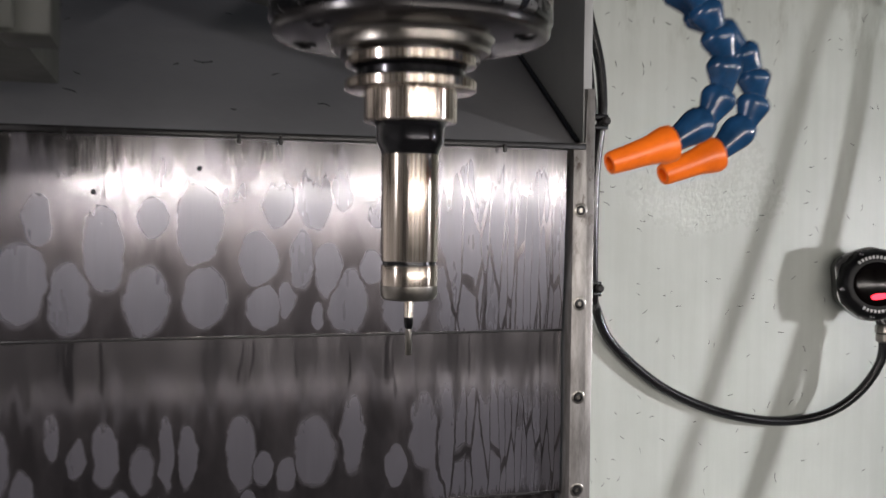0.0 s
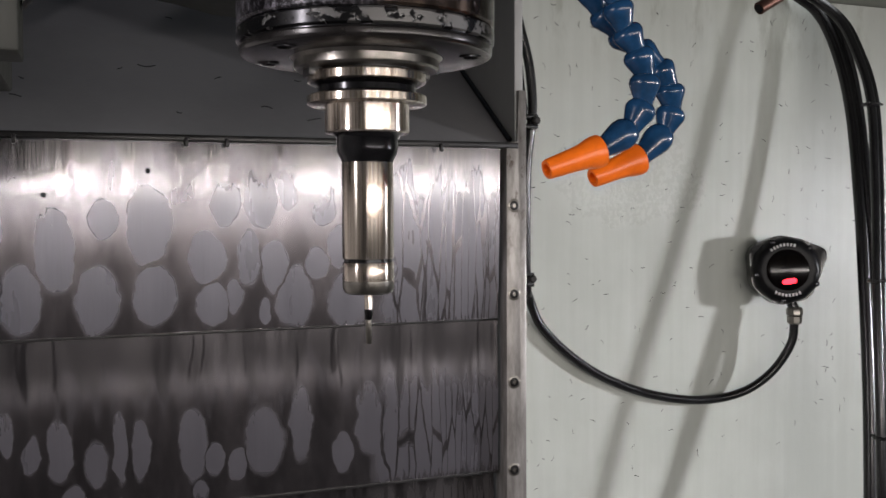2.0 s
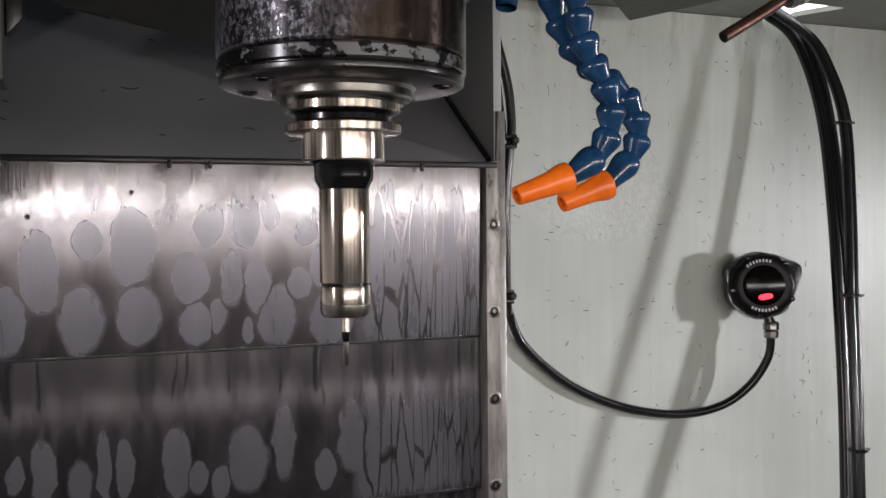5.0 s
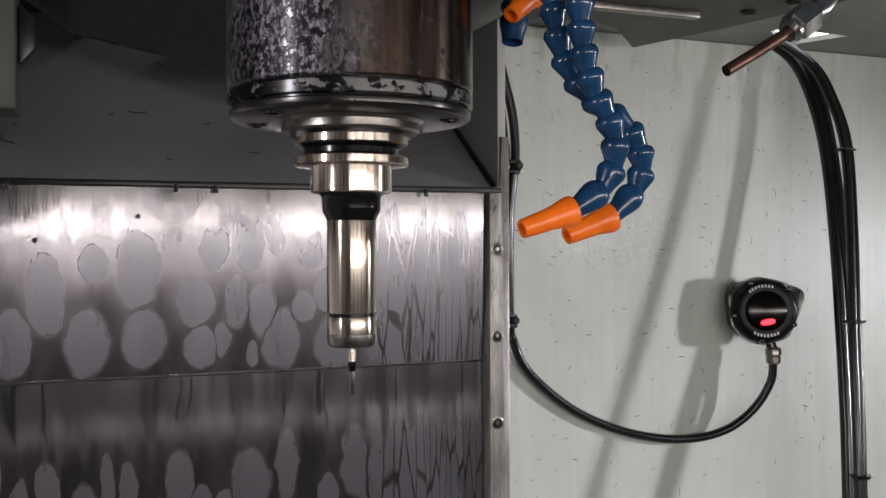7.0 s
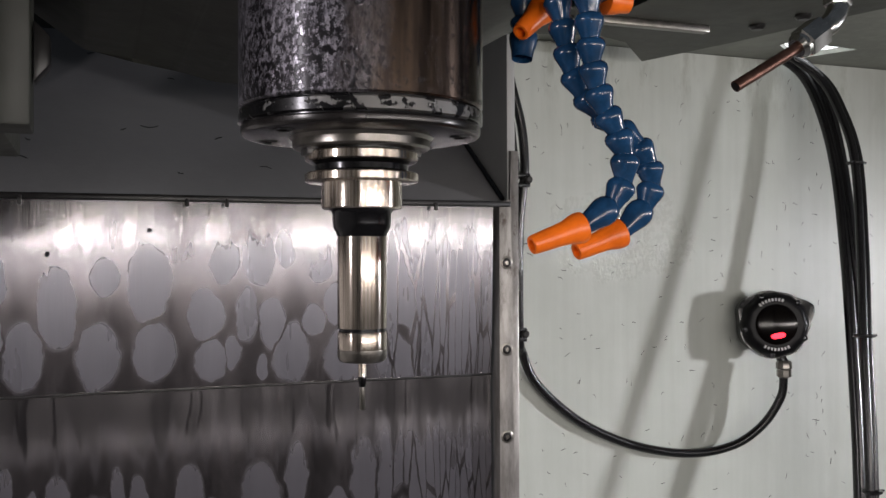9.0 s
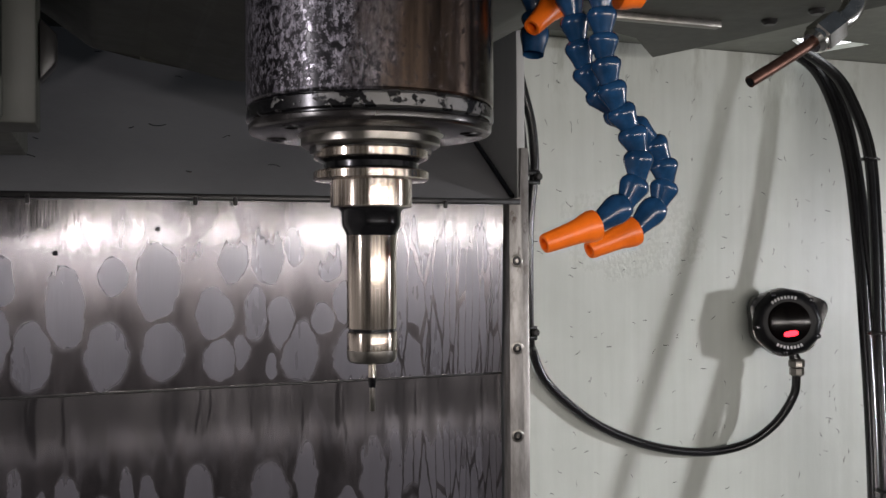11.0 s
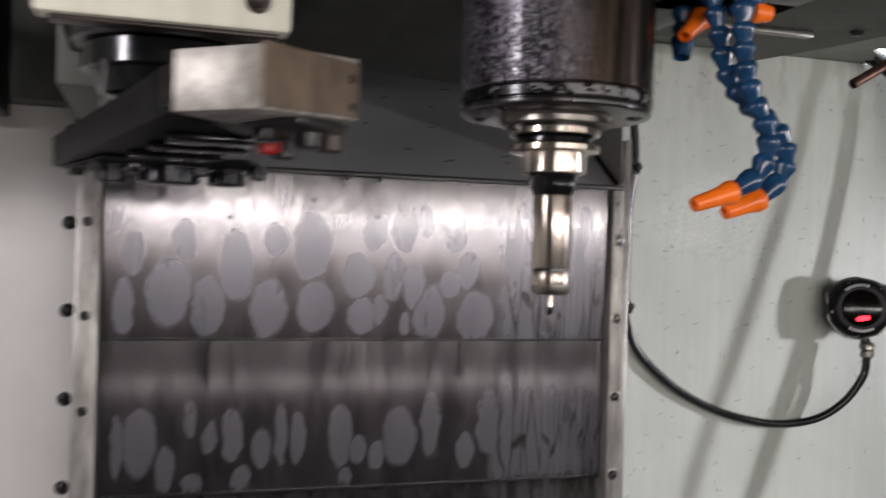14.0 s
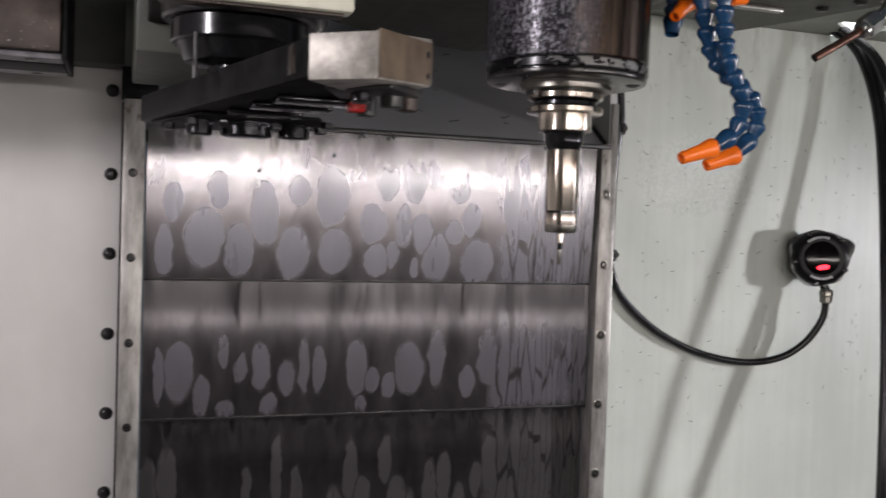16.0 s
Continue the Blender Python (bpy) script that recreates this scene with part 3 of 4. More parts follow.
for a in (radians(v) for v in (-152, -28, 32, 148)):
    m = pose(0.0555 * math.cos(a), 0.0555 * math.sin(a), 1.1670, 180)
    under(part("cap_bolt", turned([(0.0058, 0), (0.0058, 0.0009), (0.0042, 0.0011), (0.0038, 0.0002), (0.0004, 0.0002)], m, 24), BURNT, label="black socket bolt"), cap)
under(part("pilot_ring", turned([(0.033, 1.1602), (0.0372, 1.1602), (0.0385, 1.1612), (0.0385, 1.1650), (0.0405, 1.1668)], seg=96), DULL, label="ground steel pilot ring"), spindle)
under(part("taper_nose", turned([(0.0250, 1.1580), (0.0262, 1.1590), (0.0262, 1.1630)], seg=96), DARK), spindle)
for side_x in (-1, 1):
    under(part("drive_key", block((side_x * 0.0295 - 0.0035, -0.0078, 1.1562), (side_x * 0.0295 + 0.0035, 0.0078, 1.1620), 0.0008), DARK), spindle)

holder = thing("tool_holder", "bright turned steel tool holder in the spindle nose", "tool holder", at=(0, 0, 1.1625))
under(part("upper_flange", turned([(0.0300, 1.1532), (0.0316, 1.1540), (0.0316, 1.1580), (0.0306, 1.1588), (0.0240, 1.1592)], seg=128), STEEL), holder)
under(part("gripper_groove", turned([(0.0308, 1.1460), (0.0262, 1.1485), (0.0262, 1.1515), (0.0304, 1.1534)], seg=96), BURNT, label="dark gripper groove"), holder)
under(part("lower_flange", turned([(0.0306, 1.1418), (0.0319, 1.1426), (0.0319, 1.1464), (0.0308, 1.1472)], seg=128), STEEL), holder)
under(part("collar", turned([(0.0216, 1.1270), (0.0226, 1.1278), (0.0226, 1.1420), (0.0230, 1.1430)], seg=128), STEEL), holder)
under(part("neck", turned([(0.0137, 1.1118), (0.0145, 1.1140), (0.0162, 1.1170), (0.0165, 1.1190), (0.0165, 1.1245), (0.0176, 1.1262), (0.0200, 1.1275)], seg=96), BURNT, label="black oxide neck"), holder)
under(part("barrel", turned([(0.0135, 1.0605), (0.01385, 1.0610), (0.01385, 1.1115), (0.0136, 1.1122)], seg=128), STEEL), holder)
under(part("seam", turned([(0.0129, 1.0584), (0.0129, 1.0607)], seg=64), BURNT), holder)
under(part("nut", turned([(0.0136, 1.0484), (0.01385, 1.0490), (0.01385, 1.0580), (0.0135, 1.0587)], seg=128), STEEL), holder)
under(part("nut_face", turned([(0.0030, 1.0416), (0.0112, 1.0416), (0.0128, 1.0424), (0.0138, 1.0444), (0.01388, 1.0487)], seg=96), DULL, label="matt ground nut face"), bpy.data.objects["nut"])
cutter = thing("cutting_tool", "slim steel cutter held in the tool holder", "cutter", at=(0, 0, 1.0416))
under(part("shank", turned([(0.00226, 1.0330), (0.00226, 1.0422)], seg=32), STEEL), cutter)
under(part("shoulder", turned([(0.0015, 1.0272), (0.0021, 1.0290), (0.00232, 1.0310), (0.00232, 1.0332)], seg=32), BURNT, label="dark shoulder"), cutter)
under(part("tip", turned([(0.0014, 1.0146), (0.0016, 1.0150), (0.0016, 1.0276)], seg=24), DULL), cutter)


# ---- coolant hoses ----
def hose(label, line, base, tip):
    ob = thing("coolant_hose", label, "hose", "coolant hoses", at=line[0])
    ends = [Vector(p) for p in line] + [Vector(base)]
    for a, b in zip(ends, ends[1:]):
        length = (b - a).length
        m = aimed(b, a)
        p = [(0.0046, -0.10), (0.0050, 0.02), (0.0058, 0.22), (0.0079, 0.60), (0.0082, 0.70), (0.0080, 0.82), (0.0066, 0.97), (0.0050, 1.02)]
        under(part("segment", turned([(r, h * length) for r, h in p], m, 28), BLUE), ob)
    tip, base = Vector(tip), Vector(base)
    length = (tip - base).length
    p = [(0.0060, -0.001), (0.0084, 0.0), (0.0086, 0.0025), (0.0080, 0.006), (0.0067, 0.0105), (0.0062, 0.015), (0.0052, length - 0.001), (0.0048, length), (0.0032, length), (0.0030, length - 0.006)]
    under(part("nozzle", turned(p, aimed(base, tip), 36), ORANGE, label="bright orange nozzle"), ob)
    return ob


HOSE_A = [(0.1105, -0.058, 1.268), (0.1100, -0.060, 1.2535), (0.1097, -0.062, 1.239), (0.111, -0.062, 1.2252), (0.1113, -0.062, 1.2118), (0.1129, -0.062, 1.1992), (0.1171, -0.062, 1.1857), (0.123, -0.062, 1.1739), (0.1319, -0.062, 1.1637), (0.1336, -0.062, 1.1485), (0.1299, -0.062, 1.1338), (0.1189, -0.062, 1.1225)]
HOSE_B = [(0.0985, -0.036, 1.268), (0.1005, -0.038, 1.2535), (0.103, -0.042, 1.2394), (0.1055, -0.042, 1.2256), (0.1082, -0.042, 1.2119), (0.1125, -0.042, 1.1981), (0.1211, -0.042, 1.1877), (0.1334, -0.042, 1.1774), (0.1472, -0.042, 1.1699), (0.1585, -0.042, 1.1615), (0.1633, -0.042, 1.1479), (0.1628, -0.042, 1.1357), (0.1536, -0.042, 1.1227)]


def joints(line):
    """Joint places half way between the segment middles."""
    p = [Vector(q) for q in line]
    return [p[0]] + [(a + b) / 2 for a, b in zip(p, p[1:])]


hose("blue jointed coolant hose ending in an orange nozzle", joints(HOSE_A), (0.1058, -0.062, 1.1163), (0.0755, -0.062, 1.1062))
hose("blue jointed coolant hose behind another, orange nozzle", joints(HOSE_B), (0.1420, -0.042, 1.1139), (0.1130, -0.042, 1.1030))
hose("short blue hose stub with an orange nozzle", [(0.116, -0.015, 1.268), (0.112, -0.016, 1.256)], (0.106, -0.018, 1.246), (0.0865, -0.026, 1.228))
hose("short blue hose stub beside the spindle", [(0.101, 0.000, 1.256), (0.100, -0.002, 1.243)], (0.099, -0.004, 1.232), (0.098, -0.005, 1.2255))
stub = [o for o in bpy.data.objects if o.name.startswith("nozzle")][-1]
stub.data.materials[0] = BLUE
hose("short blue hose stub with an orange nozzle", [(0.148, -0.02, 1.275), (0.147, -0.02, 1.262)], (0.146, -0.02, 1.2535), (0.162, -0.02, 1.2530))
manifold = thing("coolant_manifold", "dark oily coolant manifold block under the head", "manifold", at=(0.12, -0.02, 1.30))
under(part("manifold_body", block((0.082, -0.07, 1.262), (0.19, 0.03, 1.30), 0.003), DARK), manifold)
under(part("manifold_arm", block((0.06, -0.02, 1.262), (0.19, 0.03, 1.40), 0.003), OLIVE), manifold)

# ---- copper pipe with its union nut ----
pipe = thing("coolant_pipe", "bent copper coolant pipe in a nickel union nut", "pipe", at=(0.35, 0.002, 1.36))
under(part("tube", tube([(0.2562, 0.002, 1.2123), (0.280, 0.002, 1.2258), (0.3110, 0.002, 1.2440)], 0.0040, 20, 4), COPPER), pipe)
under(part("bore", turned([(0.0030, 0), (0.0030, 0.0008)], aimed((0.25585, 0.002, 1.2121), (0.28, 0.002, 1.2258)), 20), DARK), bpy.data.objects["tube"])
nm = aimed((0.3090, 0.002, 1.2428), (0.3380, 0.002, 1.2628))
under(part("ferrule", turned([(0.0068, -0.003), (0.0092, 0.0), (0.0092, 0.003)], nm, 24), NICKEL), pipe)
under(part("union_nut", turned([(0.0090, 0.002), (0.0112, 0.004), (0.0112, 0.021), (0.0095, 0.0235)], nm, 6), NICKEL, label="hexagonal nickel nut"), pipe)
under(part("elbow", tube([(0.326, 0.002, 1.2545), (0.3375, 0.002, 1.2625), (0.3445, 0.004, 1.275), (0.3475, 0.01, 1.300), (0.348, 0.02, 1.385)], 0.0075, 20), NICKEL), pipe)
under(part("upper_nut", turned([(0.0085, 0), (0.0098, 0.002), (0.0098, 0.012), (0.0085, 0.014)], aimed((0.3440, 0.0035, 1.2735), (0.3475, 0.009, 1.298)), 6), NICKEL), pipe)

# ---- optical receiver on the back wall ----
rx, rz = 0.792, 1.004
receiver = thing("optical_receiver", "black optical probe receiver with a red light on the wall", "receiver", at=(rx, WY, rz))
face = Vector((0.7475, 0.5485, 1.0060))
axis = Vector((-0.46, -0.87, 0.06)).normalized()
facing = pose(rx, WY, rz, 90, 0, 0)
out = []
for k in range(72):
    a = 2 * math.pi * k / 72
    lobes = max(math.cos(a - radians(15)), 0) ** 16 * 0.017 + max(math.cos(a - radians(128)), 0) ** 10 * 0.010
    out.append(((0.034 + lobes) * math.cos(a), (0.036 + lobes) * math.sin(a)))
bm = prism(out, "z", -0.002, 0.030)
top = [f for f in bm.faces if len(f.verts) > 4]
bmesh.ops.bevel(bm, geom=[e for f in top for e in f.edges], offset=0.005, segments=3, profile=0.6, affect="EDGES")
bmesh.ops.transform(bm, matrix=facing, verts=bm.verts)
under(part("bracket", bm, MATT), receiver)
# cast body: a lobed rim with an ear for the clamp screw and a raised shoulder
right = Vector((1, 0, 0)) - axis * axis.x
right.normalize()
frame_m = Matrix((right, axis.cross(right), axis)).transposed().to_4x4()
frame_m.translation = face - axis * 0.034
tilt = frame_m
rim = []
for k in range(96):
    a = 2 * math.pi * k / 96
    r = 0.0485 + 0.0012 * math.cos(7 * a) + max(math.cos(a - radians(24)), 0) ** 26 * 0.015 + max(math.cos(a - radians(140)), 0) ** 18 * 0.007
    rim.append((0.97 * r * math.cos(a), 0.97 * r * math.sin(a)))
bm = prism(rim, "z", -0.012, 0.020)
flat = [f for f in bm.faces if len(f.verts) > 4]
bmesh.ops.bevel(bm, geom=[e for f in flat for e in f.edges], offset=0.0035, segments=3, profile=0.6, affect="EDGES")
bmesh.ops.transform(bm, matrix=tilt, verts=bm.verts)
body_part = under(part("body", bm, BLACKP), receiver)
bm = turned([(0.0465, 0.018), (0.0465, 0.024), (0.0440, 0.0300), (0.0405, 0.0335), (0.0350, 0.0350), (0.0300, 0.0345), (0.002, 0.0345)], tilt, 12)
under(part("bezel", bm, MATT, label="faceted black bezel ring"), body_part)
under(part("window", turned([(0.0285, 0.0335), (0.0280, 0.0362), (0.023, 0.0375), (0.0005, 0.0382)], tilt, 48), SMOKED, label="smoked dark lens window"), body_part)
led = [(0.0095 * math.copysign(abs(math.cos(a)) ** 0.7, math.cos(a)), 0.0038 * math.copysign(abs(math.sin(a)) ** 0.8, math.sin(a))) for a in (2 * math.pi * k / 28 for k in range(28))]
bm = prism(led, "z", 0.0370, 0.0388)
bmesh.ops.transform(bm, matrix=tilt @ pose(0.001, -0.0155, 0, 0, 0, 8), verts=bm.verts)
under(part("status_light", bm, LED, label="glowing red status light"), body_part)
for base, n in ((100, 8), (268, 8)):
    for k in range(n):
        a = radians(base + (k - (n - 1) / 2) * 7.6)
        bm = block((-0.0013, -0.0020, 0), (0.0013, 0.0020, 0.0006))
        bmesh.ops.transform(bm, matrix=tilt @ pose(0.0345 * math.cos(a), 0.0345 * math.sin(a), 0.0350, 0, 0, math.degrees(a) - 90), verts=bm.verts)
        under(part("print_bar", bm, MARK, label="pale bar of lettering"), body_part)
for k in range(5):
    a = radians(44 + 72 * k)
    m = tilt @ pose(0.0425 * math.cos(a), 0.0425 * math.sin(a), 0.0300)
    under(part("body_screw", turned([(0.0036, 0), (0.0036, 0.0034), (0.0016, 0.0038), (0.0013, 0.0024), (0.0002, 0.0024)], m, 16), BURNT), body_part)
cx, cy, cz = 0.7725, 0.5635, 0.9395
gland = under(part("cable_gland", turned([(0.0075, -0.012), (0.0100, -0.010), (0.0100, -0.001), (0.0088, 0.000), (0.0110, 0.001), (0.0110, 0.009), (0.0090, 0.012)], pose(cx, cy, cz + 0.002), 8), DULL, label="nickel cable gland"), receiver)
under(part("gland_neck", turned([(0.007, 0), (0.007, 0.022)], aimed((cx, cy, cz + 0.010), (0.765, 0.570, 0.972)), 16), BLACKP), bpy.data.objects["cable_gland"])

# ---- cables ----
cable = thing("sensor_cable", "black sensor cable looping down from the strip", "cable", at=(0.37, 0.60, 1.0))
CABLE = [(0.352, 0.580, 1.36), (0.3583, 0.575, 1.3189), (0.3716, 0.575, 1.2694), (0.3762, 0.575, 1.2264), (0.3752, 0.575, 1.1976), (0.3702, 0.578, 1.14), (0.3698, 0.58, 1.0682), (0.3730, 0.585, 0.9966), (0.3846, 0.60, 0.975), (0.4020, 0.602, 0.9390), (0.4420, 0.602, 0.9005), (0.4930, 0.602, 0.8675), (0.5640, 0.601, 0.8400), (0.6430, 0.598, 0.8265), (0.7060, 0.590, 0.8345), (0.7460, 0.577, 0.8625), (0.7690, 0.566, 0.9020), (cx, cy, 0.934)]
under(part("sheath", tube(CABLE, 0.0060, 14), RUBBER), cable)
CABLE2 = [(0.349, 0.570, 1.345), (0.3545, 0.570, 1.30), (0.3600, 0.570, 1.245), (0.3640, 0.570, 1.21), (0.3600, 0.575, 1.17), (0.3590, 0.58, 1.07), (0.3610, 0.585, 1.00)]
wire = thing("thin_wire", "thin black wire clipped along the strip", "cable", at=(0.36, 0.58, 1.0))
under(part("sheath", tube(CABLE2, 0.0028, 10), RUBBER), wire)
for x, y, z in ((0.3705, 0.566, 1.198), (0.3690, 0.574, 1.003)):
    clip = thing("cable_clip", "black cable clip on the steel strip", "clip", "cable clips", at=(x, y, z))
    for dz in (-0.007, 0.005):
        under(part("band", block((x - 0.028, y - 0.005, z + dz - 0.0028), (x + 0.0075, y + 0.016, z + dz + 0.0028), 0.001), BLACKP), clip)
    under(part("screw_head", turned([(0.0052, 0), (0.0052, 0.004), (0.003, 0.0055)], pose(x + 0.004, y - 0.004, z, 90), 8), DARK), clip)


def bundle(label, pts, r, mat=RUBBER):
    ob = thing("hanging_cable", label, "cable", "hanging cables", at=pts[0])
    under(part("sheath", tube(pts, r, 14), mat), ob)
    return ob


# hose points placed on the camera's sight lines, depths chosen for their wall shadows
INNER = [Vector(p) for p in ((0.783, 0.598, 1.3989), (0.8247, 0.582, 1.3653), (0.8419, 0.562, 1.306), (0.8519, 0.546, 1.2237), (0.8509, 0.528, 1.1032), (0.8436, 0.51, 0.9861), (0.832, 0.49, 0.8733), (0.8203, 0.474, 0.7789), (0.8, 0.45, 0.6247), (0.7813, 0.43, 0.4483))]
bundle("black hanging hose, close to the back wall", INNER, 0.0085)
bundle("black hanging hose with a worn shine", [p + Vector((0.012 + 0.006 * math.sin(9 * p.z), -0.006, 0.003)) for p in INNER], 0.0075)
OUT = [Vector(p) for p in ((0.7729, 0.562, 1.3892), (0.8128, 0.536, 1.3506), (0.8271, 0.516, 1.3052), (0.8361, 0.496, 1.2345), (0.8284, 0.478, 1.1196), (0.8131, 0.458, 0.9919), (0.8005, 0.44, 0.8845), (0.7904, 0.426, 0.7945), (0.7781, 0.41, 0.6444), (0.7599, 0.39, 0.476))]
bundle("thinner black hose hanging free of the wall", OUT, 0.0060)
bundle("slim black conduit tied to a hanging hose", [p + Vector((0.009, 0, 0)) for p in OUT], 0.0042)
for p, w in (((0.8371, 0.495, 1.2274), 0.011), ((0.8145, 0.458, 0.9955), 0.013), ((0.7946, 0.427, 0.7993), 0.012)):
    p = Vector(p)
    tie = thing("cable_tie", "black cable tie round the hanging hoses", "cable tie", "cable ties", at=p)
    under(part("strap", turned([(w, -0.002), (w + 0.0008, -0.0012), (w + 0.0008, 0.0012), (w, 0.002)], Matrix.Translation(p), 24), BLACKP), tie)
    under(part("tail", block(p + Vector((w - 0.001, -0.003, -0.0015)), p + Vector((w + 0.006, 0.001, 0.0015)), 0.0005), BLACKP), tie)

# ---- tool changer ----
arm = thing("tool_change_arm", "dark oily tool changer arm with a pale block", "tool changer", at=(-0.27, 0.05, 1.146))
out = [(-0.3403, 0.105), (-0.262, -0.236), (-0.240, -0.235), (-0.222, -0.205), (-0.232, -0.12), (-0.272, 0.135), (-0.315, 0.150)]
under(part("bar", prism(out, "z", 1.1228, 1.1445, 0.002), DEAD_BLACK), arm)
out = [(-0.2655, -0.246), (-0.2355, -0.2705), (-0.1835, -0.197), (-0.2160, -0.168)]
bm = prism(out, "z", 1.1190, 1.1432, 0.0010)
for v in bm.verts:
    v.co.z += (0.0085 if v.co.z < 1.13 else 0.0125) * max(0.0, (v.co.x + 0.2355) / 0.052)
under(part("end_block", bm, BLOCK, label="pale oxidised gripper block"), arm)
along_face = Vector((0.052, 0.0735, 0.0085)).normalized()
outward = Vector((0.0735, -0.052, 0.0)).normalized()
face_m = Matrix((along_face, Vector((0, 0, 1)), outward)).transposed().to_4x4()
face_m.translation = Vector((-0.2355, -0.2705, 1.1190)) + outward * 0.0002
# plate over the side face: its own brown, darkened for the shade there
plate_bm = block((0.002, 0.001, -0.001), (0.089, 0.0255, 0.0006), 0.0004)
bmesh.ops.transform(plate_bm, matrix=face_m, verts=plate_bm.verts)
face_plate = under(part("face_plate", plate_bm, TAN, label="brown side face, darkened for its shade"), arm)
for x0, z0, x1, z1 in ((0.078, 0.016, 0.084, 0.020), (0.080, 0.004, 0.085, 0.0075)):
    bm = block((x0, z0, 0.0004), (x1, z1, 0.0011), 0.0003)
    bmesh.ops.transform(bm, matrix=face_m, verts=bm.verts)
    under(part("chip", bm, DARK, label="dark chipped spot"), face_plate)
under(part("block_plate", block((-0.2690, -0.215, 1.126), (-0.2600, -0.185, 1.1425), 0.001), BRONZE), arm)
under(part("under_plate", prism([(-0.332, 0.085), (-0.30, -0.02), (-0.215, -0.03), (-0.195, 0.04), (-0.215, 0.10), (-0.30, 0.125)], "z", 1.1203, 1.1226, 0.0008), DEAD_BLACK), arm)
for x, y, r, z0 in ((-0.298, 0.03, 0.0100, 1.1085), (-0.262, 0.03, 0.0200, 1.1090), (-0.2245, 0.03, 0.0125, 1.1095)):
    under(part("gripper_pin", turned([(r * 0.86, z0), (r, z0 + 0.0012), (r, z0 + 0.0085), (r * 0.8, z0 + 0.0088), (r * 0.8, z0 + 0.0098), (r * 1.1, z0 + 0.0100), (r * 1.1, 1.1210)], pose(x, y, 0), 32), BURNT, label="black shiny gripper pin"), arm)
for x, y, r in ((-0.320, 0.052, 0.005), (-0.306, 0.001, 0.0055), (-0.283, 0.00, 0.004), (-0.243, 0.003, 0.0045), (-0.205, 0.02, 0.005), (-0.2095, -0.03, 0.005)):
    under(part("arm_bolt", turned([(r * 0.8, 1.1135), (r, 1.1145), (r, 1.1190)], pose(x, y, 0), 6), BURNT, label="bolt head"), bpy.data.objects["under_plate"])
under(part("finger", prism([(-0.248, -0.205), (-0.215, -0.225), (-0.188, -0.195), (-0.196, -0.165), (-0.232, -0.165)], "z", 1.1150, 1.1195, 0.001), DARK, label="worn dark finger"), arm)
for x, y, z0, r, mat in ((-0.225, -0.195, 1.1095, 0.006, BURNT), (-0.2050, -0.190, 1.1080, 0.007, DARK), (-0.194, -0.185, 1.1075, 0.006, BRONZE), (-0.2115, -0.155, 1.1060, 0.006, DARK)):
    under(part("finger_pin", turned([(r * 0.85, z0), (r, z0 + 0.001), (r, 1.1195)], pose(x, y, 0), 20), mat), bpy.data.objects["finger"])
under(part("red_pad", block((-0.2235, -0.163, 1.1080), (-0.2135, -0.150, 1.1150), 0.002), RED, label="small red plastic pad"), bpy.data.objects["finger"])
bpy.data.objects["finger"].location.z += 0.006
for s in (0.25, 0.45, 0.62):
    x, y = -0.2760 + s * 0.052, 0.02 - s * 0.26
    under(part("slot_bridge", block((x - 0.022, y - 0.012, 1.1190), (x + 0.03, y + 0.012, 1.1226), 0.001), BURNT), arm)

drum = thing("changer_drum", "dark cam drum of the tool changer", "drum", at=(-0.265, 0.06, 1.2))
under(part("rim", turned([(0.0535, 1.1835), (0.055, 1.185), (0.055, 1.2010), (0.0535, 1.2025)], pose(-0.265, 0.06, 0), 64), BURNT, label="black shiny steel rim"), drum)
under(part("hub", turned([(0.026, 1.1440), (0.026, 1.166), (0.043, 1.169), (0.046, 1.1735), (0.050, 1.1840)], pose(-0.265, 0.06, 0), 64), BURNT), drum)
under(part("upper_disc", turned([(0.060, 1.2020), (0.062, 1.204), (0.062, 1.215)], pose(-0.265, 0.06, 0), 64), DARK), drum)
under(part("locating_pin", turned([(0.0022, 1.1445), (0.0022, 1.1600), (0.0014, 1.1605), (0.0014, 1.186)], pose(-0.303, 0.018, 0), 16), DARK, label="bright steel pin"), drum)
housing = thing("changer_housing", "cream sheet cover of the tool changer", "cover", at=(-0.26, 0.1, 1.4))
under(part("cover", block((-0.340, -0.0400, 1.2000), (-0.1935, -0.018, 1.45), 0.003), CREAM), housing)
under(part("inner_frame", block((-0.335, -0.0175, 1.2160), (-0.2000, 0.16, 1.45), 0.002), DEAD_BLACK, label="dark inner frame"), housing)
under(part("cover_lip", block((-0.332, -0.0360, 1.1972), (-0.2000, -0.020, 1.1998), 0.0008), BRONZE, label="brown stained lower lip"), housing)
under(part("cover_screw", turned([(0.0075, 0), (0.0075, 0.0015), (0.005, 0.0025), (0.003, 0.0012), (0.0005, 0.0012)], pose(-0.214, -0.0402, 1.2175, 90), 20), BRONZE, label="rusty cover screw"), housing)
under(part("side_channel", block((-0.2120, 0.165, 1.1880), (-0.1800, 0.215, 1.45), 0.002), OLIVE, label="grey sheet channel"), housing)
under(part("channel_clip", prism([(-0.179, 1.262), (-0.168, 1.252), (-0.168, 1.232), (-0.179, 1.219)], "y", 0.18, 0.20, 0.002), DARK, label="dark bracket"), housing)
under(part("back_box", block((-0.345, 0.162, 1.19), (-0.20, 0.40, 1.55), 0.003), OLIVE), housing)

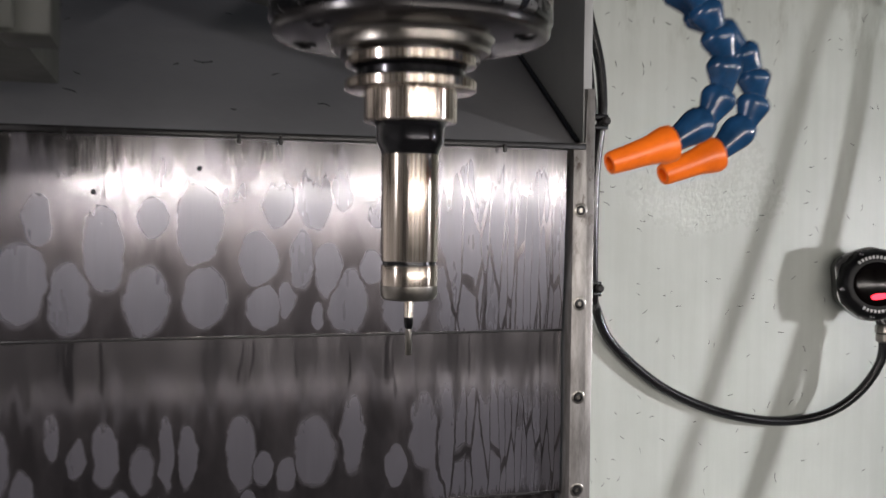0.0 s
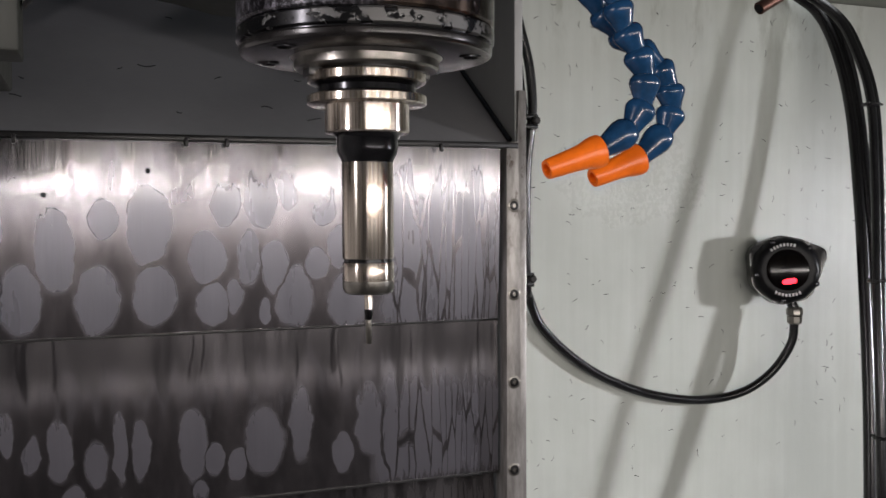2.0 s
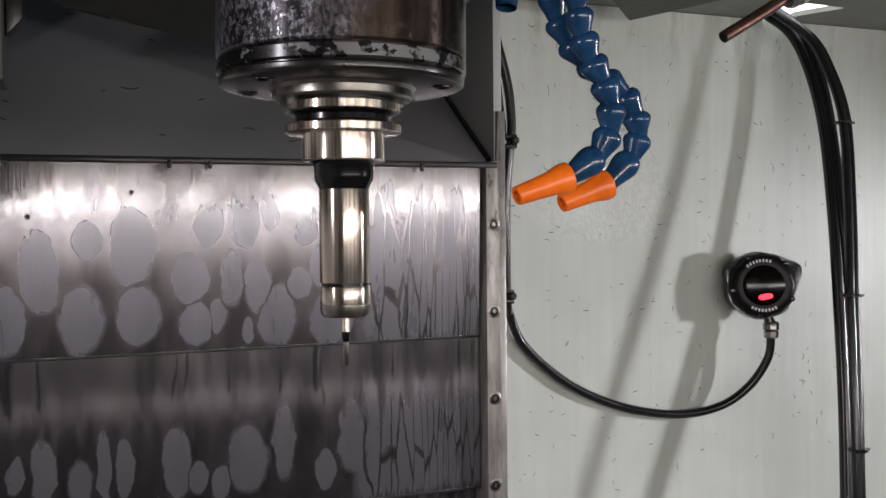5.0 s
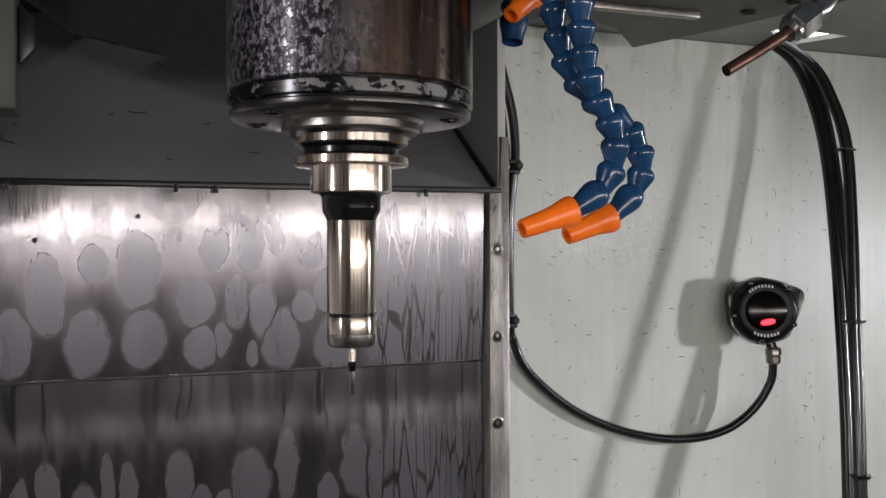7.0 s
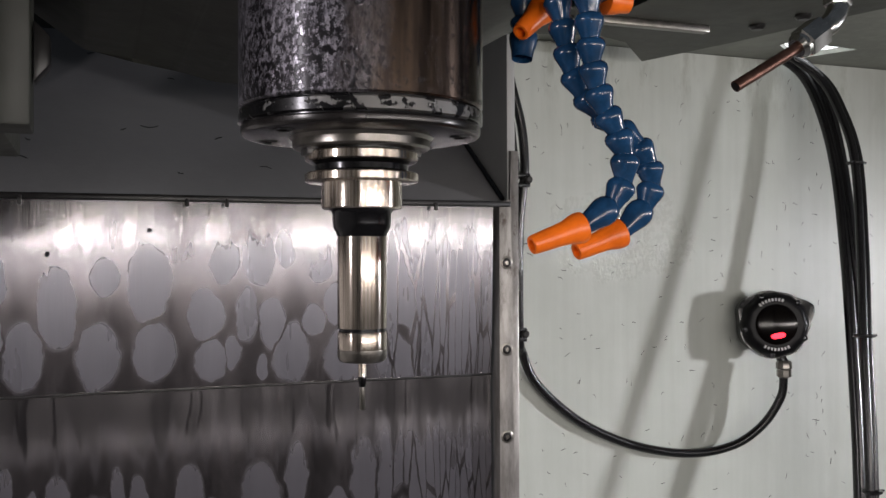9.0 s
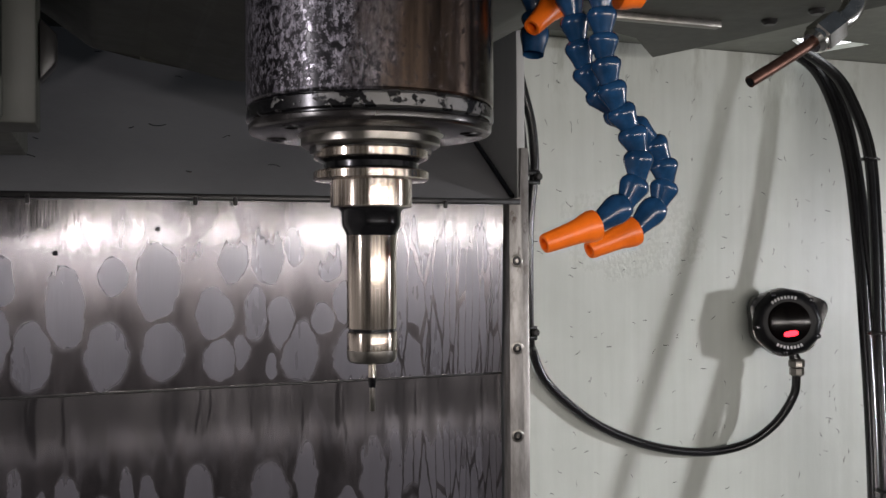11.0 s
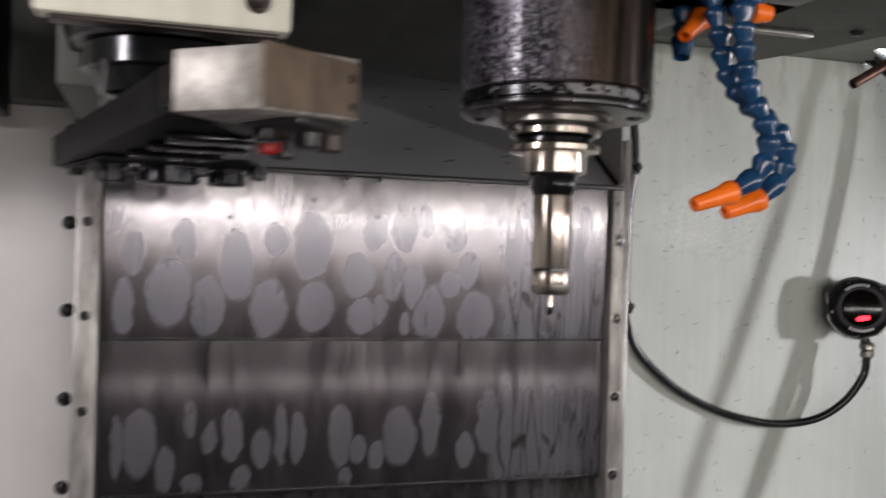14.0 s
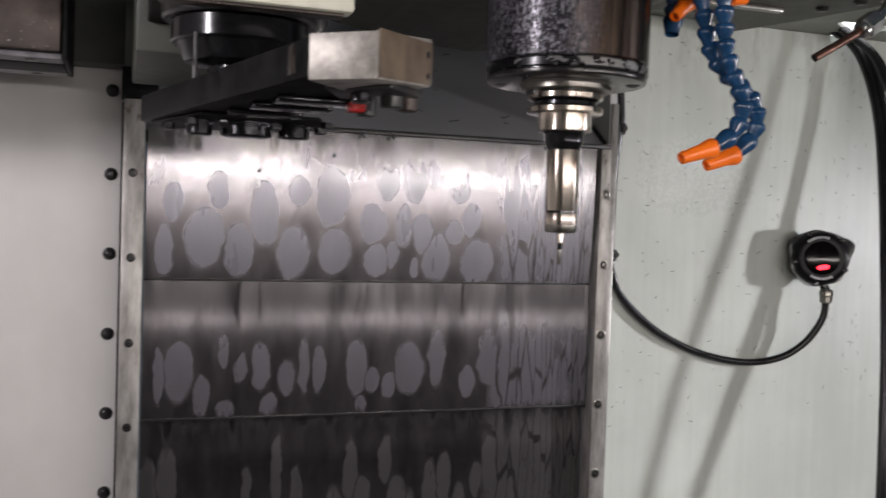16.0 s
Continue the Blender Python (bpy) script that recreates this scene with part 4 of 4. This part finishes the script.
pot = thing("tool_pot_carrier", "brown stained tool pot carrier with swarf", "carrier", at=(-0.5, 0.3, 1.25))
under(part("carrier_body", block((-0.72, 0.232, 1.1935), (-0.4105, 0.372, 1.32), 0.003), BRONZE), pot)
under(part("base_plate", block((-0.72, 0.238, 1.1875), (-0.4100, 0.366, 1.1930), 0.001), PLATE, label="mottled grey steel base plate"), pot)
# solid black plate, for the darkness inside the open slot
under(part("slot", block((-0.475, 0.268, 1.1866), (-0.4095, 0.330, 1.1880), 0.0004), DEAD_BLACK, label="black plate for the open slot's darkness"), bpy.data.objects["base_plate"])
for x, y in ((-0.438, 0.252), (-0.482, 0.252), (-0.53, 0.252), (-0.44, 0.352), (-0.49, 0.352), (-0.54, 0.352)):
    under(part("base_bolt", turned([(0.0055, 0), (0.0055, 0.001), (0.004, 0.0014)], pose(x, y, 1.1875, 180), 16), DARK), bpy.data.objects["base_plate"])
under(part("carrier_edge", block((-0.4100, 0.236, 1.188), (-0.4050, 0.370, 1.32), 0.001), DEAD_BLACK), pot)
bundle("black hose under the tool pot carrier", [(-0.96, 0.30, 1.158), (-0.64, 0.31, 1.172), (-0.56, 0.33, 1.180), (-0.50, 0.345, 1.186)], 0.006)
hood = thing("changer_hood", "dim grey hood sheet over the changer side", "hood", at=(-0.6, 0.58, 1.3))
under(part("hood_sheet", block((-0.94, 0.555, 1.232), (-0.348, 0.606, 1.58), 0.002), OLIVE), hood)
# black block set above the steel strip
under(part("strip_top_block", block((-0.356, 0.505, 1.187), (-0.312, 0.5535, 1.224), 0.002), DEAD_BLACK), hood)

# ---- screws along the column on the changer side ----
for z in (1.205, 1.094, 0.9877, 0.880, 0.7727, 0.665):
    s = thing("wall_screw", "dark dome head screw in the pale wall", "screw", "wall screws", at=(-0.3670, WY, z))
    under(part("washer", turned([(0.0085, 0), (0.0085, 0.0012), (0.0078, 0.0016)], pose(-0.3670, WY, z, 90), 24), DARK), s)
    under(part("dome", turned([(0.0068, 0.0014), (0.0064, 0.0030), (0.0048, 0.0046), (0.0028, 0.0052), (0.0026, 0.0038), (0.0004, 0.0038)], pose(-0.3670, WY, z, 90), 24), DARK), s)

# ---- swarf stuck to the sheets, drops on the top leaf ----
rnd = random.Random(7)


def sliver(bm, p, length, r, turn, bend):
    pts = []
    for k in range(5):
        s = (k / 4 - 0.5) * length
        a = turn + bend * (k / 4 - 0.5)
        pts.append(p + Vector((math.cos(a) * s, 0, math.sin(a) * s)))
    rings = [[bm.verts.new(q + Vector((0, -r + r * math.cos(b), r * math.sin(b)))) for b in (0, 2.1, 4.2)] for q in pts]
    for a, b in zip(rings, rings[1:]):
        for k in range(3):
            bm.faces.new((a[k], a[(k + 1) % 3], b[(k + 1) % 3], b[k]))


bm = bmesh.new()
for k in range(230):
    x, z = 0.385 + 0.60 * rnd.random(), 0.72 + 0.64 * rnd.random() ** 0.8
    if abs(x - rx) < 0.07 and abs(z - rz) < 0.07:
        continue
    sliver(bm, Vector((x, WY - 0.0003, z)), 0.0035 + 0.006 * rnd.random(), 0.00045, rnd.uniform(0, 3.14), rnd.uniform(-0.8, 0.8))
sw = tagged(part("swarf", bm, DARK), "fine dark metal swarf stuck to the wall", "swarf", "", "stuff")
bm = bmesh.new()
for k in range(22):
    x, y = -0.26 + 0.5 * rnd.random(), rnd.uniform(0.56, 0.86)
    z = 1.166 + (y - 0.527) * 0.6789 + 0.0014
    sliver(bm, Vector((x, y, z)), 0.006 + 0.016 * rnd.random() ** 3, 0.0005, rnd.uniform(-0.4, 0.4), rnd.uniform(-0.6, 0.6))
tagged(part("apron_swarf", bm, BURNT), "dark metal swarf lying on the grey apron", "swarf", "", "stuff")
bm = bmesh.new()
for k in range(70):
    x, z = rnd.uniform(PX0 + 0.01, PX1 - 0.01), 1.155 - 0.085 * rnd.random() ** 1.6
    bmesh.ops.create_icosphere(bm, subdivisions=1, radius=rnd.uniform(0.0004, 0.0009), matrix=Matrix.Translation((x, 0.5268, z)))
tagged(part("droplets", bm, NICKEL), "coolant droplets on the top way cover leaf", "droplets", "", "stuff")
for x, z in ((-0.0835, 1.1296), (-0.183, 1.1048)):
    s = thing("cover_rivet", "small dark rivet in the way cover", "rivet", "cover rivets", at=(x, 0.527, z))
    under(part("rivet_head", turned([(0.0027, -0.002), (0.0027, 0.0006), (0.0016, 0.0013)], pose(x, 0.527, z, 90), 14), BURNT), s)

bm = bmesh.new()
for k in range(26):
    x, z = rnd.uniform(-0.60, -0.415), rnd.uniform(1.195, 1.235)
    bmesh.ops.create_icosphere(bm, subdivisions=1, radius=rnd.uniform(0.0006, 0.0013), matrix=Matrix.Translation((x, 0.2316, z)))
tagged(part("oil_drops", bm, NICKEL), "bright oil drops on the tool pot carrier", "droplets", "", "stuff")
